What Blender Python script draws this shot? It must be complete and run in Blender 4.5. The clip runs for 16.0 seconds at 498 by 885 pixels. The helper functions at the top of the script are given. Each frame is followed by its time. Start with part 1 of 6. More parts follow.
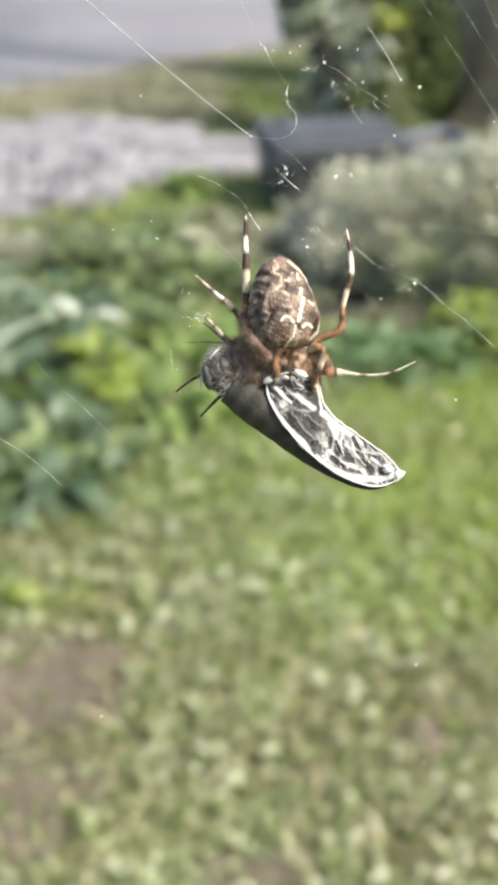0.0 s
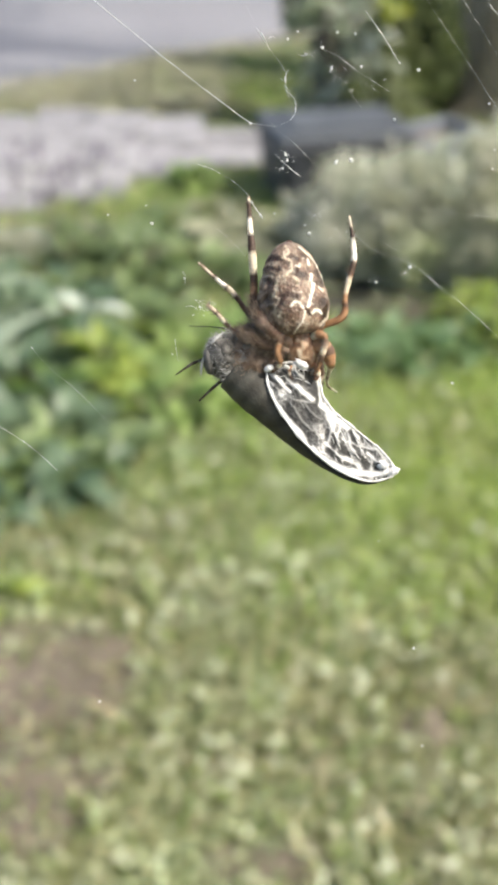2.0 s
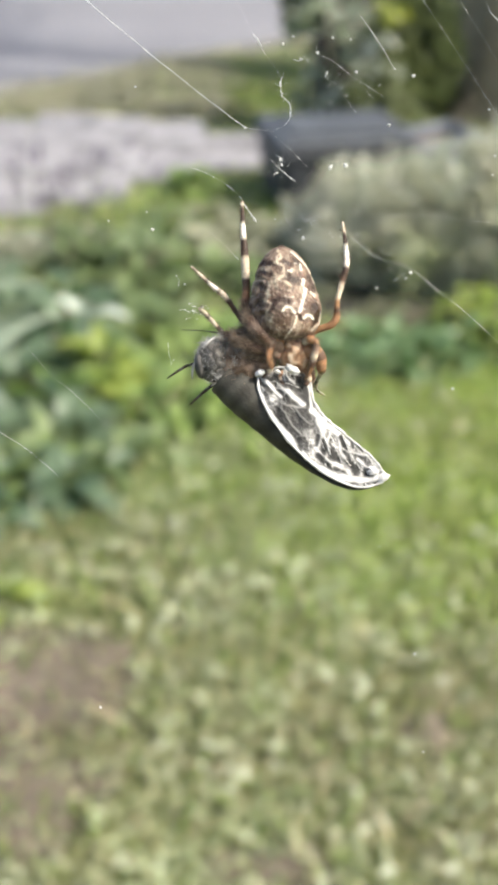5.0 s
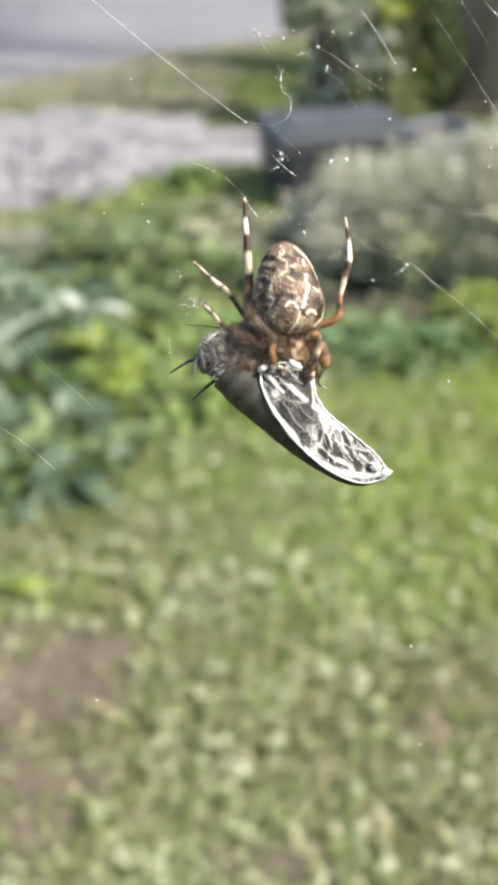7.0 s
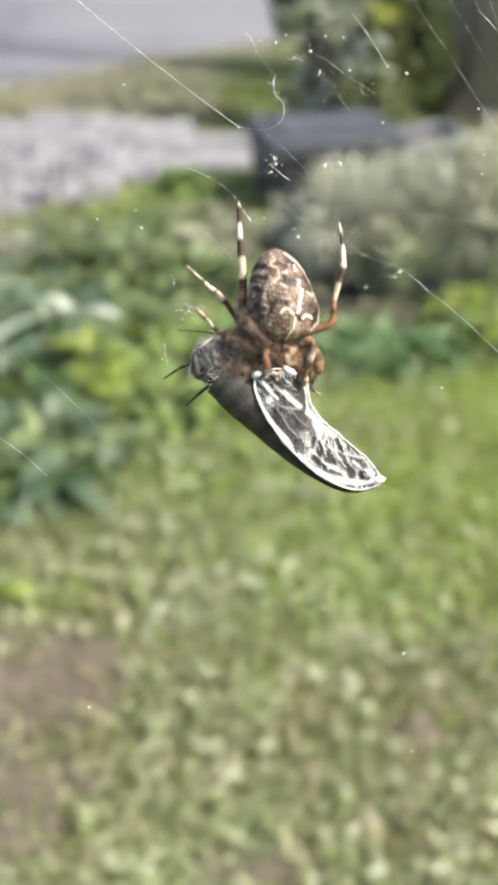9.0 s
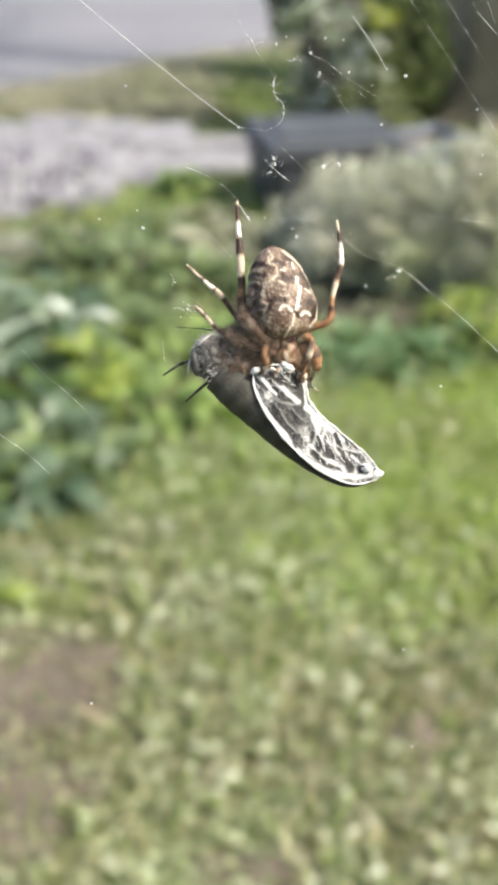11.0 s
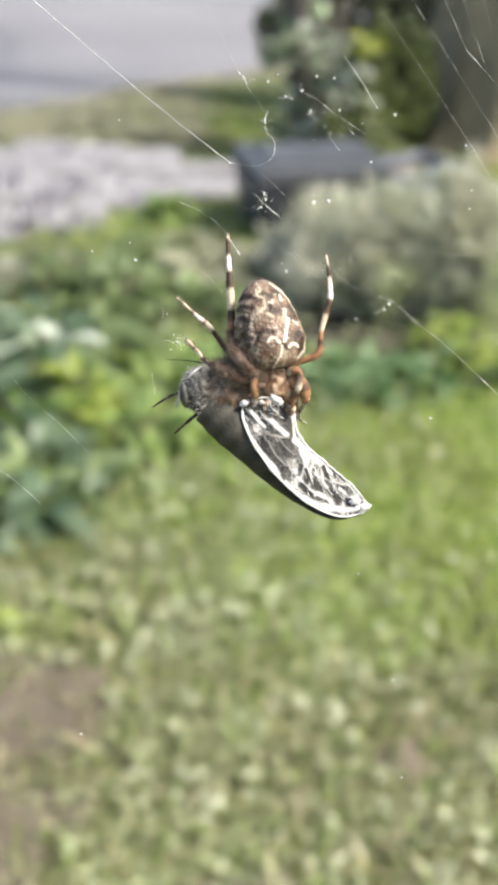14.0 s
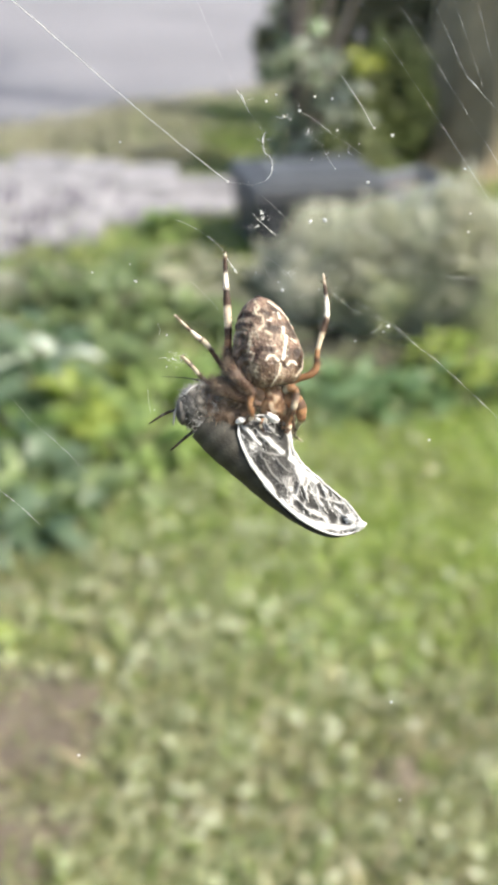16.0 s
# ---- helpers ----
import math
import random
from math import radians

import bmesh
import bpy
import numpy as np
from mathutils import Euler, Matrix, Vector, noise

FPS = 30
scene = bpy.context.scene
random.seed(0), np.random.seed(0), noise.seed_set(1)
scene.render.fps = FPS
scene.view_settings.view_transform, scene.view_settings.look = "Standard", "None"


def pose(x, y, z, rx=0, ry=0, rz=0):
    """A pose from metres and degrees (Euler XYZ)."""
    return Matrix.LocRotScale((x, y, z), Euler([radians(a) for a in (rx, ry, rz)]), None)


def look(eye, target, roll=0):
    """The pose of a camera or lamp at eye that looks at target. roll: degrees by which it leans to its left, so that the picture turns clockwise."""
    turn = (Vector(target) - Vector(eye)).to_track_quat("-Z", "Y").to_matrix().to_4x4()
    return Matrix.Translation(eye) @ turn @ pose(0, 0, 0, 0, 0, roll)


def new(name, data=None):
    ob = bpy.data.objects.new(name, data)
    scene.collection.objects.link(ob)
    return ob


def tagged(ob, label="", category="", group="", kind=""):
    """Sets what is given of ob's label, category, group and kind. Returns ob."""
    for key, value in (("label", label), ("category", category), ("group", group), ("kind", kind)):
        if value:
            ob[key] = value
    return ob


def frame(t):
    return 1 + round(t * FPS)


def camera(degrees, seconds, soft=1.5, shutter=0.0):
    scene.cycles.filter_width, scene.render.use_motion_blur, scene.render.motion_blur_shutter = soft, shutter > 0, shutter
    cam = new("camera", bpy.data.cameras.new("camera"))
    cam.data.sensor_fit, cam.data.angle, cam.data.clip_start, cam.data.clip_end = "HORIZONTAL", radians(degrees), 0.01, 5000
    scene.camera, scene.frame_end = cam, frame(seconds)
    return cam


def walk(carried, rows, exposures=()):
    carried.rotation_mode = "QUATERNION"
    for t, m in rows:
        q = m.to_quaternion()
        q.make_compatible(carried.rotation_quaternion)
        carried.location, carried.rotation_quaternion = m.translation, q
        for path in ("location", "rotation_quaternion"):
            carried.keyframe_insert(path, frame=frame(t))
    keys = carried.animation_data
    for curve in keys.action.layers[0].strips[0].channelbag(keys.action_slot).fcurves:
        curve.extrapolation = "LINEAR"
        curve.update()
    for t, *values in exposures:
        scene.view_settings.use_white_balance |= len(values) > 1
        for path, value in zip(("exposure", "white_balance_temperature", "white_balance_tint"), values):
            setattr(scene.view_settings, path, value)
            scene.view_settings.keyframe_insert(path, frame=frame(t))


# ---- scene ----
cam = camera(24.0, 16.0, soft=3.7)
cam.data.dof.use_dof = True
cam.data.dof.focus_distance = 0.1195
cam.data.dof.aperture_fstop = 46.0
walk(cam, [
    (0, pose(-0.00123, 0.00046, 1.30092, 60.349, -0.530, 0.014)),
    (0.5, pose(-0.00106, 0.00056, 1.30074, 60.228, -0.461, 0.043)),
    (1, pose(-0.00109, 0.00090, 1.30056, 60.060, -0.467, 0.045)),
    (1.5, pose(-0.00054, 0.00029, 1.30042, 60.151, -0.161, 0.099)),
    (2, pose(-0.00034, 0.00008, 1.30012, 60.015, -0.092, 0.042)),
    (2.5, pose(-0.00027, 0.00008, 1.29993, 59.933, -0.125, 0.043)),
    (3, pose(-0.00031, -0.00003, 1.30005, 59.782, 0.174, 0.047)),
    (3.5, pose(-0.00076, -0.00013, 1.30039, 60.152, -0.052, 0.195)),
    (4, pose(-0.00054, 0.00025, 1.30030, 60.135, 0.018, 0.211)),
    (6.5, pose(-0.00028, -0.00012, 1.30029, 60.363, -0.204, -0.257)),
    (7, pose(0.00000, 0.00000, 1.30000, 60.000, -0.000, 0.000)),
    (7.5, pose(0.00017, -0.00021, 1.30005, 60.277, -0.168, -0.222)),
    (8, pose(-0.00000, -0.00001, 1.29992, 60.122, -0.189, -0.329)),
    (8.5, pose(-0.00011, -0.00005, 1.30014, 60.234, -0.326, -0.393)),
    (9, pose(-0.00026, 0.00029, 1.30014, 60.197, -0.316, -0.364)),
    (11.5, pose(-0.00053, -0.00093, 1.30033, 60.430, -0.269, -0.568)),
    (12, pose(-0.00066, -0.00072, 1.30070, 60.750, -0.425, -0.840)),
    (12.5, pose(-0.00109, -0.00080, 1.30104, 61.090, -0.658, -0.981)),
    (13, pose(-0.00030, -0.00075, 1.30071, 61.102, -0.543, -1.056)),
    (13.5, pose(-0.00072, -0.00090, 1.30084, 61.277, -0.593, -0.866)),
    (14, pose(-0.00097, -0.00106, 1.30117, 61.507, -0.797, -0.932)),
    (14.5, pose(-0.00108, -0.00110, 1.30121, 61.605, -0.739, -1.005)),
    (15, pose(-0.00117, -0.00097, 1.30138, 61.715, -0.747, -1.049)),
    (15.5, pose(-0.00115, -0.00049, 1.30124, 61.841, -0.814, -0.817)),
    (16, pose(-0.00128, -0.00092, 1.30182, 62.243, -1.068, -1.000)),
], exposures=[(0.0, 1.16, 6600, 7), (9.0, 1.16, 6600, 7), (12.5, 1.18, 6600, 7), (14.0, 1.22, 6600, 7), (15.5, 1.25, 6600, 7), (16.0, 1.25, 6600, 7)])

# ---- light ----
SUN_DIR = Vector((0.60, -0.20, 0.775)).normalized()
world = bpy.data.worlds.new("sky")
scene.world = world
world.use_nodes = True
wn, wl = world.node_tree.nodes, world.node_tree.links
wn.clear()
sky = wn.new("ShaderNodeTexSky")
sky.sky_type = "NISHITA"
sky.sun_disc = False
sky.sun_elevation = math.asin(SUN_DIR.z)
sky.sun_rotation = math.atan2(SUN_DIR.x, SUN_DIR.y)
sky.dust_density = 4.0
background = wn.new("ShaderNodeBackground")
background.inputs["Strength"].default_value = 0.15
world_out = wn.new("ShaderNodeOutputWorld")
wl.new(sky.outputs["Color"], background.inputs["Color"])
wl.new(background.outputs["Background"], world_out.inputs["Surface"])
sun_data = bpy.data.lights.new("sun", "SUN")
sun_data.energy = 2.9
sun_data.angle = radians(0.6)
sun_data.color = (1.0, 0.95, 0.87)
sun = new("sun", sun_data)
sun.matrix_world = look(SUN_DIR * 30, (0, 0, 0))


# ---- materials ----
def nodes_of(name):
    m = bpy.data.materials.new(name)
    m.use_nodes = True
    nt = m.node_tree
    return m, nt.nodes, nt.links, nt.nodes["Principled BSDF"]


def ramp(nodes, links, source, stops):
    r = nodes.new("ShaderNodeValToRGB")
    while len(r.color_ramp.elements) < len(stops):
        r.color_ramp.elements.new(0.5)
    for e, (p, c) in zip(r.color_ramp.elements, stops):
        e.position, e.color = p, (*c, 1)
    links.new(source, r.inputs["Fac"])
    return r.outputs["Color"]


def grain(nodes, links, scale, detail=4.0, rough=0.6, coords="Object"):
    tc = nodes.new("ShaderNodeTexCoord")
    n = nodes.new("ShaderNodeTexNoise")
    n.inputs["Scale"].default_value = scale
    n.inputs["Detail"].default_value = detail
    n.inputs["Roughness"].default_value = rough
    if coords == "Ground":  # one pattern that runs on from piece to piece
        links.new(nodes.new("ShaderNodeNewGeometry").outputs["Position"], n.inputs["Vector"])
    else:
        links.new(tc.outputs[coords], n.inputs["Vector"])
    return n.outputs["Fac"]


def mixed(nodes, links, fac, a, b, how="MIX"):
    mx = nodes.new("ShaderNodeMix")
    mx.data_type, mx.blend_type = "RGBA", how
    for value, socket in ((fac, mx.inputs[0]), (a, mx.inputs[6]), (b, mx.inputs[7])):
        if isinstance(value, (int, float)):
            socket.default_value = value
        elif isinstance(value, tuple):
            socket.default_value = (*value, 1)
        else:
            links.new(value, socket)
    return mx.outputs[2]


def relief(nodes, links, bsdf, height, strength, distance):
    b = nodes.new("ShaderNodeBump")
    b.inputs["Strength"].default_value = strength
    b.inputs["Distance"].default_value = distance
    links.new(height, b.inputs["Height"])
    links.new(b.outputs["Normal"], bsdf.inputs["Normal"])


def two_scale(name, dark, light, big, small, rough=0.8, bump=0.4, depth=0.002, metal=0.0, coords="Object"):
    """A surface with broad stains and fine grain between two colours."""
    m, n, l, b = nodes_of(name)
    mid = tuple((p + q) / 2 for p, q in zip(dark, light))
    broad = ramp(n, l, grain(n, l, big, coords=coords), [(0.3, dark), (0.5, mid), (0.7, light)])
    fine_f = grain(n, l, small, 6.0, 0.7, coords)
    fine = ramp(n, l, fine_f, [(0.3, (0.55, 0.55, 0.55)), (0.7, (1.25, 1.25, 1.25))])
    l.new(mixed(n, l, 1.0, broad, fine, "MULTIPLY"), b.inputs["Base Color"])
    b.inputs["Roughness"].default_value = rough
    b.inputs["Metallic"].default_value = metal
    relief(n, l, b, fine_f, bump, depth)
    return m


def leafy(name, dark, light, through_tint, veins=60.0, rough=0.42, share=0.32, dry=None, dry_from=0.80):
    """Green matter: glossy above, letting light through, each blade or leaf a little different."""
    m, n, l, b = nodes_of(name)
    geo = n.new("ShaderNodeNewGeometry")
    info = n.new("ShaderNodeObjectInfo")
    add = n.new("ShaderNodeMath")
    add.operation = "ADD"
    l.new(geo.outputs["Random Per Island"], add.inputs[0])
    l.new(info.outputs["Random"], add.inputs[1])
    wrap = n.new("ShaderNodeMath")
    wrap.operation = "FRACT"
    l.new(add.outputs[0], wrap.inputs[0])
    stops = [(0.0, dark), (dry_from - 0.08, light)]
    if dry:
        stops += [(dry_from, light), (dry_from + 0.08, dry)]
    base = ramp(n, l, wrap.outputs[0], stops)
    fine_f = grain(n, l, veins, 3.0)
    fine = ramp(n, l, fine_f, [(0.3, (0.7, 0.7, 0.7)), (0.7, (1.2, 1.2, 1.2))])
    patchy = ramp(n, l, grain(n, l, 1.7, 3.0), [(0.32, (0.86, 0.80, 0.82)), (0.5, (1.0, 1.0, 1.0)), (0.68, (1.06, 1.14, 0.9))])
    colour = mixed(n, l, 1.0, mixed(n, l, 1.0, base, patchy, "MULTIPLY"), fine, "MULTIPLY")
    l.new(colour, b.inputs["Base Color"])
    b.inputs["Roughness"].default_value = rough
    relief(n, l, b, fine_f, 0.3, 0.002)
    tr = n.new("ShaderNodeBsdfTranslucent")
    l.new(mixed(n, l, 1.0, colour, through_tint, "MULTIPLY"), tr.inputs["Color"])
    mx = n.new("ShaderNodeMixShader")
    mx.inputs[0].default_value = share
    l.new(b.outputs[0], mx.inputs[1])
    l.new(tr.outputs[0], mx.inputs[2])
    l.new(mx.outputs[0], n["Material Output"].inputs["Surface"])
    return m


def pigmented(name, scale, rough, bump, sheen=0.0, share=0.0):
    """Skin and shell coloured by the mesh's own pigment, with mottling at two scales."""
    m, n, l, b = nodes_of(name)
    at = n.new("ShaderNodeVertexColor")
    at.layer_name = "pigment"
    f1, f2 = grain(n, l, scale, 5.0, 0.65), grain(n, l, scale * 5, 3.0, 0.6)
    a = ramp(n, l, f1, [(0.3, (0.72, 0.70, 0.68)), (0.7, (1.2, 1.2, 1.2))])
    c = ramp(n, l, f2, [(0.3, (0.86, 0.86, 0.86)), (0.7, (1.12, 1.12, 1.12))])
    l.new(mixed(n, l, 1.0, mixed(n, l, 1.0, at.outputs["Color"], a, "MULTIPLY"), c, "MULTIPLY"), b.inputs["Base Color"])
    b.inputs["Roughness"].default_value = rough
    b.inputs["Sheen Weight"].default_value = sheen
    b.inputs["Specular IOR Level"].default_value = 0.25
    b.inputs["Subsurface Weight"].default_value = share
    b.inputs["Subsurface Scale"].default_value = 0.0006
    relief(n, l, b, f2, bump, 0.0003)
    return m


def silk_like(name, colour, rough, share):
    m, n, l, b = nodes_of(name)
    f = grain(n, l, 900.0, 3.0)
    c = ramp(n, l, f, [(0.3, tuple(v * 0.8 for v in colour)), (0.7, colour)])
    l.new(c, b.inputs["Base Color"])
    b.inputs["Roughness"].default_value = rough
    tr = n.new("ShaderNodeBsdfTranslucent")
    l.new(c, tr.inputs["Color"])
    mx = n.new("ShaderNodeMixShader")
    mx.inputs[0].default_value = share
    l.new(b.outputs[0], mx.inputs[1])
    l.new(tr.outputs[0], mx.inputs[2])
    l.new(mx.outputs[0], n["Material Output"].inputs["Surface"])
    return m


SILK = silk_like("silk", (0.8, 0.785, 0.75), 0.35, 0.35)
WEB_SILK = silk_like("web_silk", (0.8, 0.8, 0.77), 0.4, 0.4)
SKIN = pigmented("spider_skin", 900.0, 0.5, 0.25, sheen=0.0, share=0.1)
SHELL = pigmented("insect_shell", 700.0, 0.6, 0.3)
HAIR = two_scale("bristle", (0.03, 0.02, 0.012), (0.16, 0.11, 0.07), 900.0, 3000.0, 0.5, 0.1, 0.0001)
HAIR_GREY = two_scale("grey_hair", (0.13, 0.125, 0.115), (0.50, 0.485, 0.455), 900.0, 3000.0, 0.5, 0.1, 0.0001)
FUR = leafy("brown_fur", (0.065, 0.044, 0.029), (0.28, 0.205, 0.14), (1.0, 0.8, 0.6), 900.0, 0.6, 0.15)
WING = pigmented("wing_skin", 1200.0, 0.5, 0.4)
EYE = two_scale("eye", (0.01, 0.008, 0.006), (0.03, 0.025, 0.02), 900.0, 4000.0, 0.12, 0.05, 0.00005)
EYE_GREY = two_scale("compound_eye", (0.028, 0.025, 0.021), (0.095, 0.087, 0.075), 900.0, 5000.0, 0.65, 0.4, 0.0001)
GRASS = leafy("grass_blade", (0.12, 0.18, 0.04), (0.27, 0.34, 0.10), (1.0, 1.1, 0.5), 40.0, 0.35, 0.4, (0.44, 0.39, 0.24))
CLOVER = leafy("broad_weed_leaf", (0.085, 0.112, 0.038), (0.36, 0.38, 0.22), (1.0, 1.1, 0.55), 70.0, 0.32, 0.35)
GLINT_WEED = leafy("glint_weed_leaf", (0.30, 0.34, 0.16), (0.64, 0.66, 0.48), (1.0, 1.1, 0.6), 70.0, 0.3, 0.25)
LILY_LEAF = leafy("strap_leaf", (0.17, 0.23, 0.14), (0.33, 0.40, 0.28), (1.0, 1.1, 0.7), 40.0, 0.5, 0.3)
DULL_LEAF = leafy("dull_green_leaf", (0.16, 0.17, 0.105), (0.29, 0.295, 0.195), (1.0, 1.1, 0.6), 50.0, 0.55, 0.3)
BLUE_LEAF = leafy("blue_green_leaf", (0.062, 0.108, 0.056), (0.15, 0.208, 0.122), (0.8, 1.15, 0.65), 50.0, 0.42, 0.42)
FRESH_LEAF = leafy("fresh_green_leaf", (0.10, 0.17, 0.04), (0.24, 0.32, 0.10), (1.1, 1.3, 0.4), 50.0, 0.4, 0.4)
DARK_LEAF = leafy("dark_green_leaf", (0.06, 0.12, 0.045), (0.16, 0.24, 0.11), (0.9, 1.2, 0.5), 50.0, 0.38, 0.3)
YELLOW_LEAF = leafy("yellow_green_leaf", (0.17, 0.25, 0.04), (0.30, 0.37, 0.09), (1.1, 1.1, 0.4), 50.0, 0.4, 0.45)
GOLD_LEAF = leafy("golden_leaf", (0.17, 0.21, 0.03), (0.30, 0.34, 0.06), (1.1, 1.1, 0.5), 40.0, 0.5, 0.5)
SILVER_LEAF = leafy("silver_leaf", (0.19, 0.23, 0.17), (0.42, 0.46, 0.38), (1.0, 1.05, 0.85), 40.0, 0.5, 0.45)
LUSH_GRASS = leafy("lush_grass_blade", (0.21, 0.31, 0.05), (0.37, 0.45, 0.12), (1.05, 1.1, 0.5), 40.0, 0.4, 0.45)
MID_LEAF = leafy("mid_green_leaf", (0.088, 0.128, 0.05), (0.17, 0.225, 0.088), (1.0, 1.25, 0.45), 50.0, 0.45, 0.35)
GLEAM_LEAF = leafy("gleam_leaf", (0.30, 0.37, 0.29), (0.50, 0.56, 0.47), (1.0, 1.1, 0.7), 40.0, 0.5, 0.3)
GREY_LEAF = leafy("grey_green_foliage", (0.35, 0.36, 0.28), (0.57, 0.575, 0.475), (1.0, 1.05, 0.7), 60.0, 0.6, 0.25)
OLIVE_LEAF = leafy("olive_leaf", (0.21, 0.23, 0.12), (0.36, 0.37, 0.21), (1.0, 1.1, 0.5), 40.0, 0.45, 0.35)
PRIVET_LEAF = leafy("privet_leaf", (0.13, 0.155, 0.075), (0.21, 0.235, 0.13), (1.0, 1.1, 0.8), 40.0, 0.6, 0.6)
GRASS_DRYING = leafy("drying_grass_blade", (0.125, 0.145, 0.045), (0.27, 0.28, 0.11), (1.0, 1.05, 0.55), 40.0, 0.4, 0.4, (0.47, 0.43, 0.28), 0.60)
HEDGE_LEAF = leafy("hedge_leaf", (0.22, 0.225, 0.15), (0.38, 0.38, 0.27), (1.0, 1.1, 0.6), 40.0, 0.5, 0.35)
CROWN_LEAF = leafy("tree_leaf", (0.025, 0.055, 0.018), (0.07, 0.12, 0.04), (1.0, 1.2, 0.5), 30.0, 0.45, 0.3)
PURPLE = leafy("purple_flower", (0.12, 0.092, 0.15), (0.25, 0.21, 0.285), (1.0, 0.9, 1.1), 80.0, 0.7, 0.3)
STEM = two_scale("plant_stem", (0.07, 0.09, 0.03), (0.2, 0.2, 0.09), 30.0, 200.0, 0.7, 0.3, 0.001)
WOOD_DARK = two_scale("dark_stem", (0.06, 0.052, 0.045), (0.135, 0.115, 0.098), 20.0, 150.0, 0.85, 0.5, 0.002)
BARK = two_scale("bark", (0.23, 0.185, 0.11), (0.37, 0.305, 0.19), 7.0, 60.0, 0.92, 0.9, 0.01)
SOIL = two_scale("bare_soil", (0.075, 0.060, 0.042), (0.16, 0.128, 0.092), 9.0, 90.0, 0.95, 0.8, 0.006)
SHADE_SOIL = two_scale("shade_soil", (0.022, 0.021, 0.015), (0.055, 0.050, 0.036), 14.0, 90.0, 0.95, 0.9, 0.008)
ROAD = two_scale("pale_asphalt", (0.15, 0.145, 0.155), (0.21, 0.203, 0.213), 0.8, 140.0, 0.85, 0.4, 0.003)
PAVING = two_scale("paving_stone", (0.135, 0.127, 0.131), (0.30, 0.288, 0.294), 5.5, 26.0, 0.85, 0.5, 0.003, coords="Ground")
PLASTIC_DARK = two_scale("dark_plastic", (0.028, 0.030, 0.036), (0.05, 0.053, 0.062), 8.0, 300.0, 0.5, 0.15, 0.001)
PLASTIC_PALE = two_scale("pale_grey_plastic", (0.10, 0.11, 0.13), (0.165, 0.178, 0.205), 6.0, 300.0, 0.6, 0.15, 0.001)
DRY_GRASS = leafy("dry_grass", (0.25, 0.245, 0.165), (0.42, 0.405, 0.295), (1.0, 1.0, 0.7), 40.0, 0.6, 0.3)
PLASTIC_GREY = two_scale("grey_plastic", (0.045, 0.050, 0.058), (0.075, 0.082, 0.092), 6.0, 300.0, 0.6, 0.15, 0.001)


def ground_material():
    """Lawn soil: earth and thatch, mossy green in places."""
    m, n, l, b = nodes_of("lawn_soil")
    broad = ramp(n, l, grain(n, l, 1.6, 5.0), [(0.3, (0.15, 0.125, 0.08)), (0.45, (0.125, 0.13, 0.055)), (0.7, (0.095, 0.125, 0.04))])
    fine_f = grain(n, l, 70.0, 6.0, 0.7)
    fine = ramp(n, l, fine_f, [(0.3, (0.5, 0.5, 0.5)), (0.7, (1.4, 1.4, 1.4))])
    l.new(mixed(n, l, 1.0, broad, fine, "MULTIPLY"), b.inputs["Base Color"])
    b.inputs["Roughness"].default_value = 0.95
    relief(n, l, b, fine_f, 0.8, 0.008)
    return m


GROUND = ground_material()


# ---- mesh helpers ----
def mesh_from(name, verts, faces, material, smooth=True, tints=None):
    me = bpy.data.meshes.new(name)
    me.from_pydata([tuple(v) for v in verts], [], faces)
    me.materials.append(material)
    if smooth:
        me.polygons.foreach_set("use_smooth", [True] * len(me.polygons))
    if tints is not None:
        layer = me.color_attributes.new("pigment", "FLOAT_COLOR", "POINT")
        layer.data.foreach_set("color", np.array([(*c, 1.0) for c in tints], dtype=np.float32).ravel())
    me.update()
    return me


def piece(name, me, parent=None, label="", m=None):
    ob = new(name, me)
    if parent is not None:
        ob.parent = parent
    if m is not None:
        ob.matrix_basis = m
    return tagged(ob, label)


def part(name, bm, material, parent, label="", smooth=False):
    me = bpy.data.meshes.new(name)
    bm.to_mesh(me)
    bm.free()
    me.materials.append(material)
    if smooth:
        me.polygons.foreach_set("use_smooth", [True] * len(me.polygons))
    return piece(name, me, parent, label)


def bevelled_box(sx, sy, sz, bevel, centre=(0, 0, 0), taper=1.0):
    bm = bmesh.new()
    bmesh.ops.create_cube(bm, size=1.0)
    for v in bm.verts:
        k = taper if v.co.z < 0 else 1.0
        v.co = Vector((v.co.x * sx * k + centre[0], v.co.y * sy * k + centre[1], v.co.z * sz + centre[2]))
    bmesh.ops.bevel(bm, geom=bm.edges[:], offset=bevel, segments=2, affect="EDGES", profile=0.5)
    return bm


def glide(points, steps):
    """Points along a smooth line through the given ones (any number of values each)."""
    p = [np.array(q, dtype=float) for q in points]
    p = [2 * p[0] - p[1]] + p + [2 * p[-1] - p[-2]]
    out = []
    for i in range(1, len(p) - 2):
        for k in range(steps):
            u = k / steps
            a, b, c, d = p[i - 1], p[i], p[i + 1], p[i + 2]
            out.append(0.5 * (2 * b + (c - a) * u + (2 * a - 5 * b + 4 * c - d) * u * u + (3 * b - a - 3 * c + d) * u ** 3))
    out.append(p[-2])
    return out


